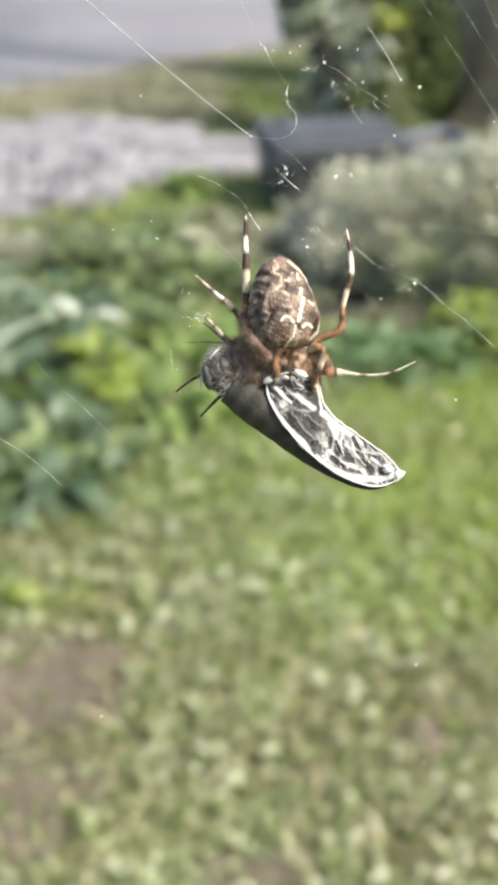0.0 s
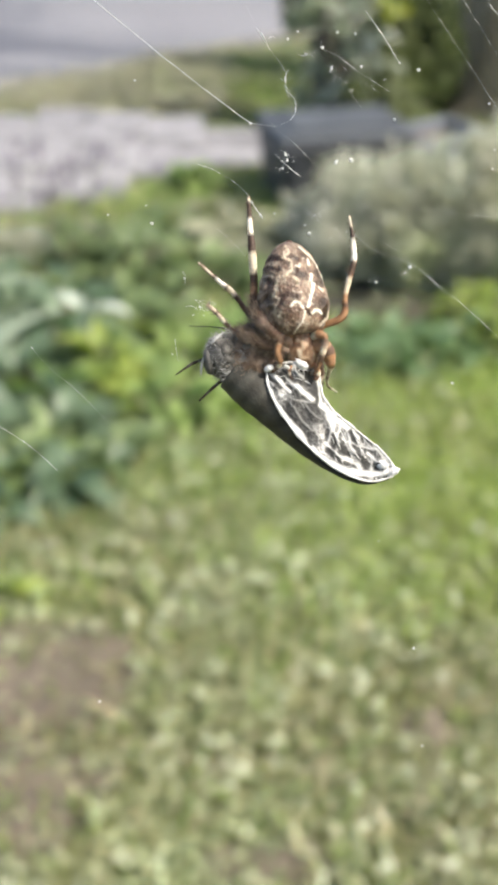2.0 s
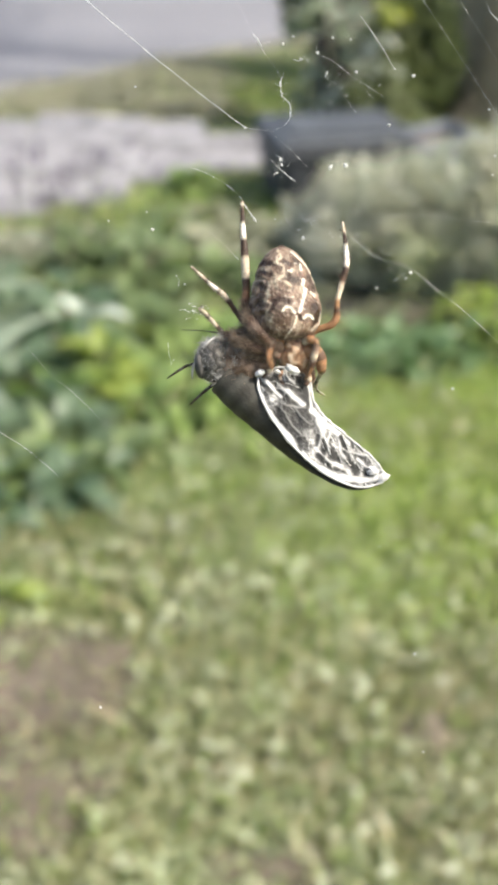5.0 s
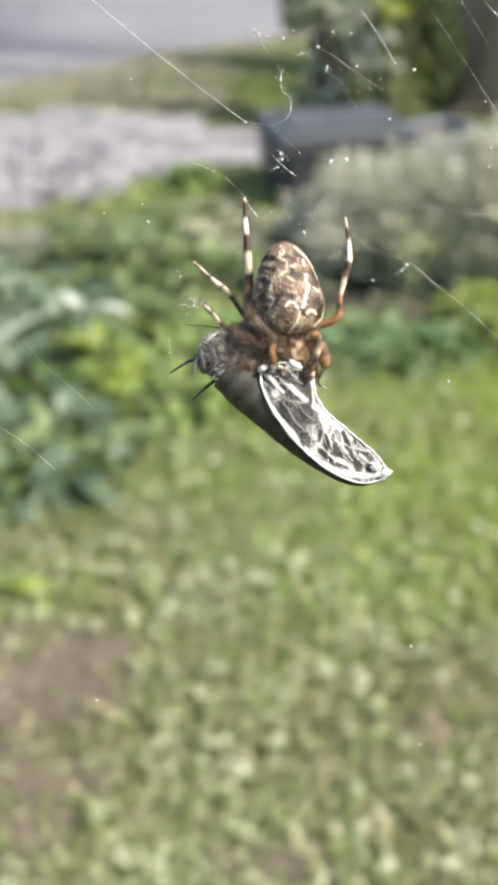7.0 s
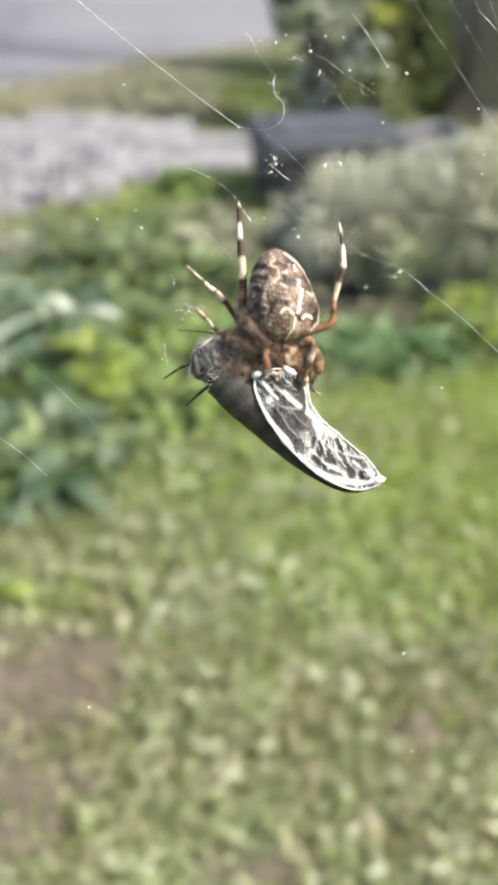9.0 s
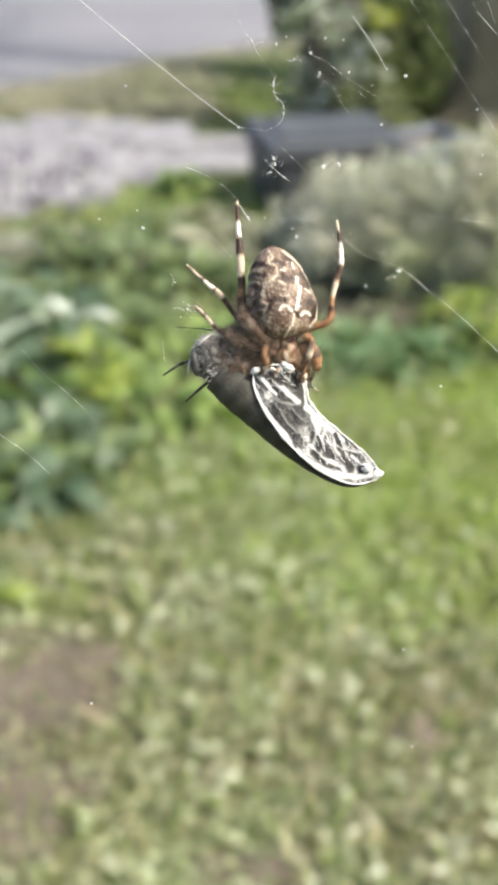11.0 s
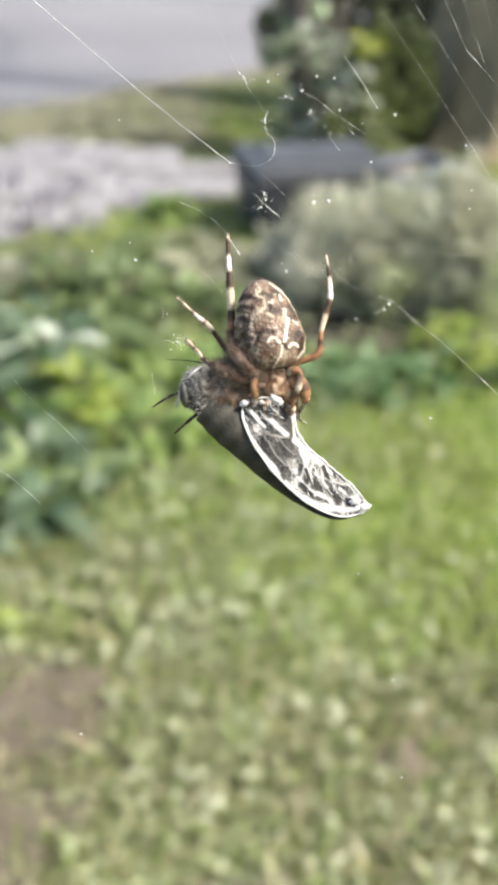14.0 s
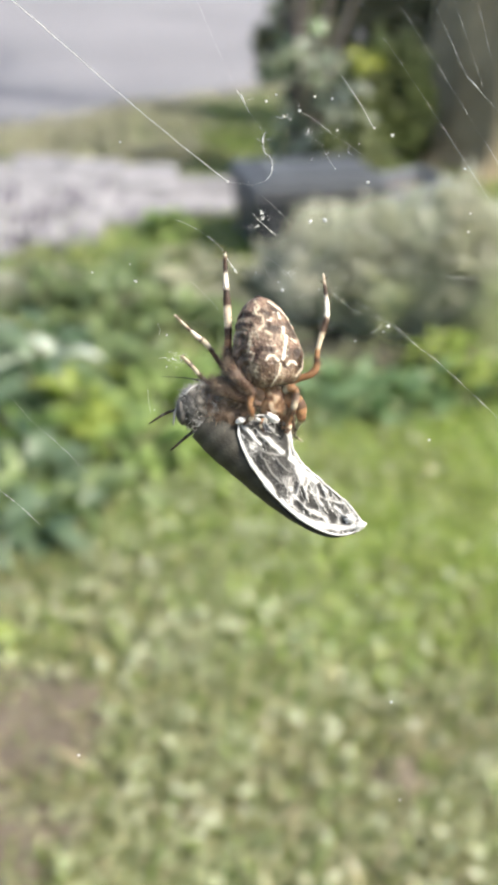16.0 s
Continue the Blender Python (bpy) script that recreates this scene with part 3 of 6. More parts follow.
# ---- shrubs with fine foliage ----
def fine_shrub(name, x, y, rx, ry, height, count, leaf, material, label, seed, flowers=0, bare=0.0):
    """A rounded shrub: woody stems, a thick coat of narrow leaves, and dry flower stalks."""
    rng = random.Random(seed)
    shrub = new(name)
    shrub.matrix_basis = pose(x, y, rise(x, y))
    tagged(shrub, label, "shrub")
    for i in range(30):
        a, f = rng.uniform(0, 2 * math.pi), math.sqrt(rng.random())
        ex, ey = rx * f * math.cos(a) * 0.9, ry * f * math.sin(a) * 0.9
        ez = height * (0.9 - 0.45 * f * f) * rng.uniform(0.7, 1.0)
        v, f, t = tube(glide([(ex * 0.15, ey * 0.15, -0.01, 0.007), (ex * 0.6, ey * 0.6, ez * 0.55, 0.005), (ex, ey, ez, 0.002)], 4), 5, None, 1.0)
        piece("stem", mesh_from("stem", v, f, WOOD_DARK), shrub, "dark woody stem")
    verts, faces = [], []
    tips = []
    for i in range(count // 14):
        a, f = rng.uniform(0, 2 * math.pi), math.sqrt(rng.random())
        lump = 1 + 0.42 * noise.noise(Vector((math.cos(a) * 1.6, math.sin(a) * 1.6, seed + f * 2)))
        ex, ey = rx * f * math.cos(a) * lump, ry * f * math.sin(a) * lump
        top = height * (1 - (0.62 - 0.3 * bare) * f ** 2.4) * lump
        ez = top * (0.35 + 0.65 * rng.random() ** 0.45)
        if bare:  # leaves only on the outer part of the branches, open dark wood below
            low = height * bare
            ez = low + (max(top, low + 0.03) - low) * rng.random() ** 0.6
            if rng.random() < 0.10:
                ez += rng.uniform(0.02, 0.11)
            elif rng.random() < 0.16:  # thin straggling growth under the skirt
                ez = low * rng.uniform(0.25, 1.0)
        lean = Vector((ex / rx, ey / ry, 1.1)).normalized()
        tips.append((Vector((ex, ey, ez)), lean))
        for k in range(14):
            d = (lean + Vector((rng.gauss(0, 0.5), rng.gauss(0, 0.5), rng.gauss(0, 0.35)))).normalized()
            base = Vector((ex, ey, ez)) - lean * rng.uniform(0, 0.07)
            side = d.orthogonal().normalized()
            side = (side * math.cos(k) + d.cross(side) * math.sin(k)) * leaf[1] / 2
            ln = leaf[0] * rng.uniform(0.6, 1.3)
            o = len(verts)
            verts += [base - side * 0.5, base + side * 0.5, base + d * ln * 0.6 + side, base + d * ln, base + d * ln * 0.6 - side]
            faces += [(o, o + 1, o + 2, o + 4), (o + 4, o + 2, o + 3)]
    piece("foliage", mesh_from("foliage", verts, faces, material), shrub)
    if flowers:
        for i in range(flowers):
            p, lean = tips[rng.randrange(len(tips))]
            d = (lean + Vector((rng.gauss(0, 0.15), rng.gauss(0, 0.15), 0.6))).normalized()
            ln = rng.uniform(0.12, 0.34)
            e = p + d * ln
            v, f, t = tube([(*p, 0.0012), (*e, 0.001)], 4, None, 1.0)
            stalk = piece("flower_stalk", mesh_from("flower_stalk", v, f, STEM), shrub)
            heads = []
            for k in range(9):
                c = e + d * (0.005 * k) + Vector((rng.gauss(0, 0.003), rng.gauss(0, 0.003), 0))
                heads.append(blob(c, (0.0045, 0.0045, 0.006), (rng.uniform(0, 90), 0, 0), 4, 5, 0, 1, None, (0, 0, 0), 1.0))
            v, f, t = merge(heads)
            piece("flower_spike", mesh_from("flower_spike", v, f, PURPLE), stalk, "faded purple flower spike")
    return shrub


fine_shrub("santolina_shrub", 0.414, 3.228, 0.28, 0.22, 0.31, 19000, (0.06, 0.008), GREY_LEAF, "loose grey-green shrub with fine pale foliage", 3, 0, 0.36)
fine_shrub("santolina_shrub", 0.215, 3.44, 0.14, 0.12, 0.135, 4000, (0.05, 0.008), GREY_LEAF, "smaller grey-green shrub before the dark box", 4, 0, 0.3)
fine_shrub("santolina_shrub", 0.696, 3.228, 0.24, 0.22, 0.355, 15000, (0.06, 0.008), GREY_LEAF, "pale grey-green shrub beside the tree", 5, 0, 0.12)
fine_shrub("privet_bush", 0.665, 5.061, 0.25, 0.15, 0.50, 7000, (0.045, 0.026), PRIVET_LEAF, "olive-green leafy bush behind the grey trough", 8)
fine_shrub("hedge", 0.731, 5.886, 0.60, 0.26, 1.05, 11000, (0.06, 0.032), HEDGE_LEAF, "dark grey-green hedge between garden and road", 9)
fine_shrub("hedge", 1.712, 5.986, 0.75, 0.28, 1.2, 16000, (0.06, 0.032), HEDGE_LEAF, "dark grey-green hedge behind the tree", 10)
fine_shrub("lavender", -0.715, 3.318, 0.18, 0.10, 0.11, 4000, (0.04, 0.005), GREY_LEAF, "lavender with faded purple flower spikes beside the path", 6, 30)
fine_shrub("lavender", -0.547, 3.461, 0.12, 0.09, 0.07, 2500, (0.04, 0.005), GREY_LEAF, "small lavender with purple spikes beside the path", 7, 22)


# ---- verge ----
def grass_tuft(x, y, count, radius, height, material, label, seed):
    rng = random.Random(seed)
    verts, faces = [], []
    for i in range(count):
        a, r = rng.uniform(0, 2 * math.pi), radius * math.sqrt(rng.random())
        bx, by = r * math.cos(a), r * math.sin(a)
        v, f = scatter_blades(1, bx, bx + 1e-4, by, by + 1e-4, height, 0.008, 0.8, rng)
        o = len(verts)
        verts += v
        faces += [tuple(q + o for q in p) for p in f]
    ob = new("grass_tuft", mesh_from("grass_tuft", verts, faces, material))
    ob.matrix_basis = pose(x, y, 0.0)
    tagged(ob, label, "grass", "tufts on the verge", "stuff")


tuft_rng = random.Random(8)
for i in range(30):
    tx = tuft_rng.uniform(-0.75, 0.6) if i < 22 else tuft_rng.uniform(-1.05, -0.6)
    low, top = path_far(tx) + 0.10, min(road_near(tx) - 0.05, 6.7)
    ty = tuft_rng.uniform(low, max(top, low + 0.02))
    grass_tuft(tx, ty, 130, 0.18, 0.055, (OLIVE_LEAF if i % 3 else GRASS) if tx > -0.12 else DRY_GRASS, "grass tuft on the road verge, green or dry", 60 + i)


for i in range(16):
    tx = -1.08 + 0.05 * i
    grass_tuft(tx, path_far(tx) + tuft_rng.uniform(0.04, 0.16), 90, 0.10, 0.04, DRY_GRASS, "low dry grass along the path's far edge", 95 + i)


# ---- containers behind the shrub ----
def storage_box():
    box = new("storage_box")
    box.matrix_basis = pose(0.292, 4.020, 0.0, 0, 0, 13)
    tagged(box, "low black plastic storage box with grey lid", "box")
    part("body", bevelled_box(0.46, 0.36, 0.20, 0.018, (0, 0, 0.10), 0.92), PLASTIC_DARK, box, "ribbed black plastic body")
    for k in range(5):
        part("rib", bevelled_box(0.016, 0.012, 0.15, 0.004, (-0.18 + 0.09 * k, -0.182, 0.10)), PLASTIC_DARK, box)
    part("rim", bevelled_box(0.48, 0.39, 0.025, 0.008, (0, 0, 0.208)), PLASTIC_DARK, box)
    lid = part("lid", bevelled_box(0.47, 0.38, 0.03, 0.012, (0, 0, 0.237)), PLASTIC_GREY, box, "blue-grey plastic lid")
    part("lid_panel", bevelled_box(0.36, 0.26, 0.014, 0.006, (0, 0, 0.259)), PLASTIC_GREY, lid)
    part("latch", bevelled_box(0.05, 0.014, 0.05, 0.005, (0.0, -0.2, 0.215)), PLASTIC_DARK, box)


storage_box()


def plant_trough():
    tub = new("plant_trough")
    tub.matrix_basis = pose(0.689, 4.344, 0.0, 0, 0, 30)
    tagged(tub, "blue-grey plastic trough with sloping rim", "planter")
    part("body", bevelled_box(0.28, 0.20, 0.085, 0.012, (0, 0, 0.045), 0.9), PLASTIC_PALE, tub)
    for sx, sy, px, py in ((0.30, 0.014, 0, -0.1), (0.30, 0.014, 0, 0.1), (0.014, 0.186, -0.143, 0), (0.014, 0.186, 0.143, 0)):
        part("side", bevelled_box(sx, sy, 0.112, 0.004, (px, py, 0.057)), PLASTIC_PALE, tub)
    for sx, sy, px, py in ((0.33, 0.03, 0, -0.105), (0.33, 0.03, 0, 0.105), (0.03, 0.19, -0.15, 0), (0.03, 0.19, 0.15, 0)):
        part("rim", bevelled_box(sx, sy, 0.03, 0.008, (px, py, 0.126)), PLASTIC_PALE, tub)
    part("soil", bevelled_box(0.25, 0.17, 0.02, 0.004, (0, 0, 0.094)), SOIL, tub, "dark potting soil")


plant_trough()


# ---- the tall plant behind the box ----
def tall_plant(x, y):
    rng = random.Random(77)
    plant = new("tall_shrub")
    plant.matrix_basis = pose(x, y, 0.0)
    tagged(plant, "tall shrub with dark stems and pale green leaves", "shrub")
    ends = []
    for i, (dx, dy, h) in enumerate(((-0.10, 0.05, 1.2), (0.0, 0.0, 1.3), (0.12, 0.08, 1.1), (-0.03, -0.05, 0.9), (0.2, 0.03, 1.0))):
        line = glide([(0.02 * i - 0.04, 0, -0.02, 0.028), (dx * 0.4, dy * 0.4, h * 0.35, 0.022), (dx, dy, h * 0.7, 0.015), (dx * 1.5, dy * 1.2, h, 0.005)], 5)
        v, f, t = tube(line, 8, None, 1.0)
        piece("stem", mesh_from("stem", v, f, WOOD_DARK), plant, "dark woody stem")
        ends += line[2:]
    for mat_, kind, n, size in ((SILVER_LEAF, "round", 75, (0.10, 0.08, 0.6, 0.0)), (GOLD_LEAF, "roundy", 12, (0.08, 0.06, 0.6, 0.0)), (DARK_LEAF, "roundd", 44, (0.10, 0.07, 0.6, 0.0))):
        meshes = leaf_mesh(kind, mat_, *size)
        for i in range(n):
            e = ends[rng.randrange(len(ends))]
            ox, oy, oz = e[0] + rng.gauss(0, 0.06), e[1] + rng.gauss(0, 0.06), e[2] + rng.uniform(-0.05, 0.05)
            if kind == "round":
                oz = rng.uniform(0.06, 0.52)
                ox, oy = rng.gauss(0.06, 0.10), rng.gauss(-0.14, 0.05)
            if kind == "roundd":
                ox, oy, oz = rng.gauss(-0.06, 0.07), rng.gauss(0.03, 0.05), rng.uniform(0.3, 1.25)
            if kind == "roundy":
                ox, oy, oz = rng.gauss(0.235, 0.024), rng.gauss(-0.2, 0.03), rng.uniform(0.45, 0.52)
            m = pose(ox, oy, max(0.05, oz), rng.uniform(-35, 45), rng.uniform(-40, 40), rng.uniform(0, 360))
            piece("leaf", meshes[rng.randrange(3)], plant, "", m)
    return plant


tall_plant(0.320, 4.968)


# ---- tree ----
def tree(x, y):
    rng = random.Random(31)
    t_ob = new("tree")
    t_ob.matrix_basis = pose(x, y, 0.0)
    tagged(t_ob, "low-forking tree with rough grey-brown bark in shade", "tree")
    trunk = glide([(0, 0, -0.05, 0.70), (0.01, 0, 0.10, 0.55), (0.0, 0.02, 0.45, 0.49), (0.03, 0.05, 0.85, 0.46), (0.03, 0.05, 1.1, 0.36), (0.03, 0.05, 1.25, 0.12)], 10)
    verts, faces = [], []
    sides = 40
    for i, q in enumerate(trunk):
        for k in range(sides):
            a = 2 * math.pi * k / sides
            ridge = 0.10 * noise.noise(Vector((math.cos(a) * 3.2, math.sin(a) * 3.2, q[2] * 1.3))) + 0.05 * math.sin(a * 11 + 2 * noise.noise(Vector((0, 0, q[2] * 3))))
            r = q[3] * (1 + ridge)
            verts.append((q[0] + r * math.cos(a), q[1] + r * math.sin(a), q[2]))
    for i in range(len(trunk) - 1):
        for k in range(sides):
            a, b = i * sides + k, i * sides + (k + 1) % sides
            faces.append((a, b, b + sides, a + sides))
    piece("trunk", mesh_from("trunk", verts, faces, BARK), t_ob)
    for i in range(3):  # three boughs out of view, forked low and slender to cast little shadow
        a = 0.4 + i * 2.09
        ex, ey = 0.03 + 0.5 * math.cos(a), 0.05 + 0.4 * math.sin(a)
        line = glide([(0.03 + 0.15 * math.cos(a), 0.05 + 0.15 * math.sin(a), 0.95, 0.13), (ex * 0.7, ey * 0.7, 1.7, 0.065), (ex, ey, 3.1, 0.045), (ex * 0.4, ey * 0.4 + 0.06, 4.9, 0.035)], 6)
        v, f, tt = tube(line, 10, None, 1.0)
        piece("unseen_bough", mesh_from("unseen_bough", v, f, BARK), t_ob)
    ends = []
    for i in range(9):
        a = i * 2.4
        z0 = 4.2 + 0.08 * i
        ln = rng.uniform(1.0, 1.7)
        line = glide([(0.0, 0.1, z0, 0.07), (0.45 * ln * math.cos(a), 0.1 + 0.45 * ln * math.sin(a), z0 + 0.5, 0.05), (ln * math.cos(a), 0.1 + ln * math.sin(a), z0 + 0.9, 0.015)], 6)
        v, f, tt = tube(line, 8, None, 1.0)
        piece("limb", mesh_from("limb", v, f, BARK), t_ob)
        ends += line[5:]
    lv, lf = leaf_shape(0.075, 0.045, 0.6, 0.2, 3)
    verts, faces = [], []
    for i in range(5200):
        e = ends[rng.randrange(len(ends))]
        c = Vector((e[0] + rng.gauss(0, 0.28), e[1] + rng.gauss(0, 0.28), e[2] + rng.gauss(0.1, 0.28)))
        m = pose(*c, rng.uniform(-60, 60), rng.uniform(-60, 60), rng.uniform(0, 360))
        o = len(verts)
        verts += [m @ Vector(v) for v in lv]
        faces += [tuple(k + o for k in q) for q in lf]
    piece("crown", mesh_from("crown", verts, faces, CROWN_LEAF), t_ob, "dark green leaf crown")


tree(1.435, 5.3)

# ---- web, spider and prey: millimetres in the plane of the web ----
WEB_PLACE = pose(0, 0.103923, 1.24, 60, 0, 0)  # x across, y up, z towards the viewer
PIVOT = (3.70, 22.21, 0.0)

CREAM, TAN, ORANGE = (0.53, 0.445, 0.325), (0.187, 0.128, 0.095), (0.26, 0.14, 0.07)
BROWN, DARK, WHITE = (0.085, 0.049, 0.031), (0.024, 0.013, 0.008), (0.80, 0.73, 0.60)
UMBER, PALE = (0.045, 0.025, 0.015), (0.36, 0.35, 0.25)
GREY, FLANK = (0.09, 0.088, 0.083), (0.10, 0.073, 0.055)


def sway_pose(dx, dy, turn):
    return WEB_PLACE @ pose((PIVOT[0] + dx) / 1000, (PIVOT[1] + dy) / 1000, 0, 0, 0, turn)


def banded(bands):
    """Colour along a leg from (start, colour) pairs with short soft steps."""
    def shade(f):
        c = bands[0][1]
        for s, col in bands[1:]:
            c = lerp(c, col, (f + 0.012 * noise.noise(Vector((f * 40, s * 9, 1))) - s + 0.02) / 0.04)
        return c
    return shade


def bristles_on(line, count, length, rng):
    """Short stiff hairs along a leg."""
    out = []
    for i in range(count):
        k = rng.uniform(0.05, 0.98) * (len(line) - 1)
        a = line[int(k)]
        b = line[min(len(line) - 1, int(k) + 1)]
        d = Vector((b[0] - a[0], b[1] - a[1], b[2] - a[2])).normalized()
        s = d.orthogonal().normalized()
        w = rng.uniform(0, 2 * math.pi)
        s = (s * math.cos(w) + d.cross(s) * math.sin(w) + d * 0.5).normalized()
        p = Vector(a[:3]) + s * a[3] * 0.8
        e = p + s * length * rng.uniform(0.6, 1.2)
        out.append(tube([(*p, 0.022), (*e, 0.006)], 4, None, 0.001, PIVOT))
    return merge(out)


def spider_leg(spider, points, bands, seed, cuts=(0.42, 0.7), origin=PIVOT, heights=None, furry=False):
    """Femur, shin and foot of one leg, with bristles. bands: colours along its whole length."""
    rng = random.Random(seed)
    line = glide(points, 14)
    n = len(line)
    swell = []
    for i, q in enumerate(line):
        f = i / (n - 1)
        r = 0.86 * q[3] * (1 + 0.10 * math.cos(f * 2 * math.pi * 3)) * (1 + 0.05 * noise.noise(Vector((f * 9, seed, 0))))
        swell.append((q[0], q[1], q[2], r))
    shade = banded(bands)
    if heights:  # rings given by their height on an upright leg
        start, rings = heights
        plain = shade

        def shade(f):
            q = line[int(f * (n - 1))]
            if f < start:
                return plain(f)
            c = plain(start)
            for y, col in rings:
                c = lerp(c, col, (q[1] - y + 0.2) / 0.4)
            return c
    a, b = int(cuts[0] * n), int(cuts[1] * n)
    holder = None
    for name, i0, i1 in (("leg", 0, a), ("shin", a, b), ("foot", b, n - 1)):
        seg = swell[i0:i1 + 1]
        v, f, t = tube(seg, 14, lambda u, i0=i0, i1=i1: shade((i0 + u * (i1 - i0)) / (n - 1)), 0.001, origin)
        ob = piece(name, mesh_from(name, v, f, SKIN, True, t), holder or spider)
        if holder is None:
            holder = ob
    v, f, t = bristles_on(swell, 420, 0.5, rng)
    if furry:
        fv, ff, ft = bristles_on(swell[:a], 1300, 0.75, rng)
        piece("fur", mesh_from("fur", fv, ff, FUR), holder, "brown fur on the thigh")
    if origin == PIVOT:
        piece("bristles", mesh_from("bristles", v, f, HAIR), holder)
    return holder


# markings in the plane of the web: half width, strength, line
PALE_MARKS = [
    (0.20, 1.00, ((5.87, 15.56), (5.64, 14.50), (5.26, 13.24))),
    (0.14, 0.70, ((5.75, 15.55), (5.64, 16.15))),
    (0.24, 1.00, ((5.65, 16.49), (5.59, 16.04))),
    (0.17, 0.90, ((5.33, 18.10), (5.43, 17.51))),
    (0.14, 0.60, ((4.09, 17.34), (4.47, 17.29))),
    (0.19, 0.80, ((3.59, 13.31), (3.92, 13.69), (4.36, 13.64), (4.76, 13.17))),
    (0.21, 0.90, ((5.67, 12.68), (6.01, 12.97), (6.43, 12.91), (6.62, 12.69))),
    (0.12, 0.60, ((4.99, 12.86), (4.83, 12.11), (4.46, 11.48), (3.87, 10.77))),
    (0.15, 0.70, ((4.46, 19.42), (5.52, 18.61), (6.36, 17.63))),
    (0.17, 0.75, ((6.36, 17.63), (6.99, 16.34), (7.45, 15.19), (7.66, 13.84))),
    (0.17, 0.60, ((7.66, 13.56), (7.32, 12.42), (6.52, 11.57))),
    (0.17, 0.55, ((6.39, 15.33), (6.80, 15.00))),
]
LEAF_EDGE = [
    (0.23, 0.50, ((3.13, 19.43), (3.44, 18.77), (2.88, 18.25))),
    (0.23, 0.50, ((2.88, 18.25), (3.65, 17.81), (3.70, 16.88), (3.09, 16.33))),
    (0.23, 0.45, ((3.09, 16.33), (2.32, 16.14), (2.16, 15.15), (1.83, 14.41))),
    (0.17, 0.40, ((1.83, 14.41), (2.43, 14.05), (2.05, 13.27))),
    (0.23, 0.40, ((3.80, 16.20), (4.35, 15.82), (4.24, 15.37))),
    (0.23, 0.35, ((2.55, 12.66), (2.39, 12.35))),
    (0.29, 0.30, ((1.62, 17.72), (2.16, 17.59))),
    (0.23, 0.30, ((0.78, 16.58), (1.39, 16.58))),
]
DARK_MARKS = [
    (0.23, 0.90, ((0.79, 18.27), (1.73, 18.32), (2.72, 18.08))),
    (0.23, 0.90, ((0.51, 17.25), (1.50, 17.26), (2.38, 16.93))),
    (0.23, 0.70, ((1.17, 16.15), (1.94, 15.72))),
    (0.29, 0.85, ((2.27, 13.41), (2.60, 14.15), (3.25, 14.45), (4.14, 14.23))),
    (0.29, 0.60, ((3.27, 12.84), (3.10, 13.38), (3.53, 13.90))),
    (0.35, 0.80, ((4.08, 16.65), (4.80, 16.44))),
    (0.23, 0.70, ((3.66, 18.34), (4.26, 18.04))),
    (0.23, 0.85, ((6.17, 16.89), (6.63, 16.26), (6.74, 15.55))),
    (0.29, 0.95, ((6.76, 13.91), (7.26, 13.39), (6.85, 12.56))),
    (0.29, 0.60, ((5.94, 13.55), (6.65, 13.36))),
    (0.23, 0.60, ((1.50, 14.99), (1.28, 14.04), (1.72, 13.24))),
    (0.17, 0.70, ((5.15, 12.91), (5.39, 12.61))),
    (0.17, 0.60, ((4.61, 18.66), (5.17, 18.45))),
]


def inked(places, strokes, width=0.85):
    """How much of a stroke's ink lies on each place, 0 to 1."""
    out = np.zeros(len(places))
    for wide, strength, line in strokes:
        far = np.full(len(places), 1e9)
        for a, b in zip(line[:-1], line[1:]):
            a, b = np.array(a), np.array(b)
            d = b - a
            f = np.clip(((places - a) @ d) / (d @ d), 0, 1)
            far = np.minimum(far, np.linalg.norm(places - a - f[:, None] * d, axis=1))
        out = np.maximum(out, strength * np.exp(-(far / (width * wide)) ** 3))
    return out


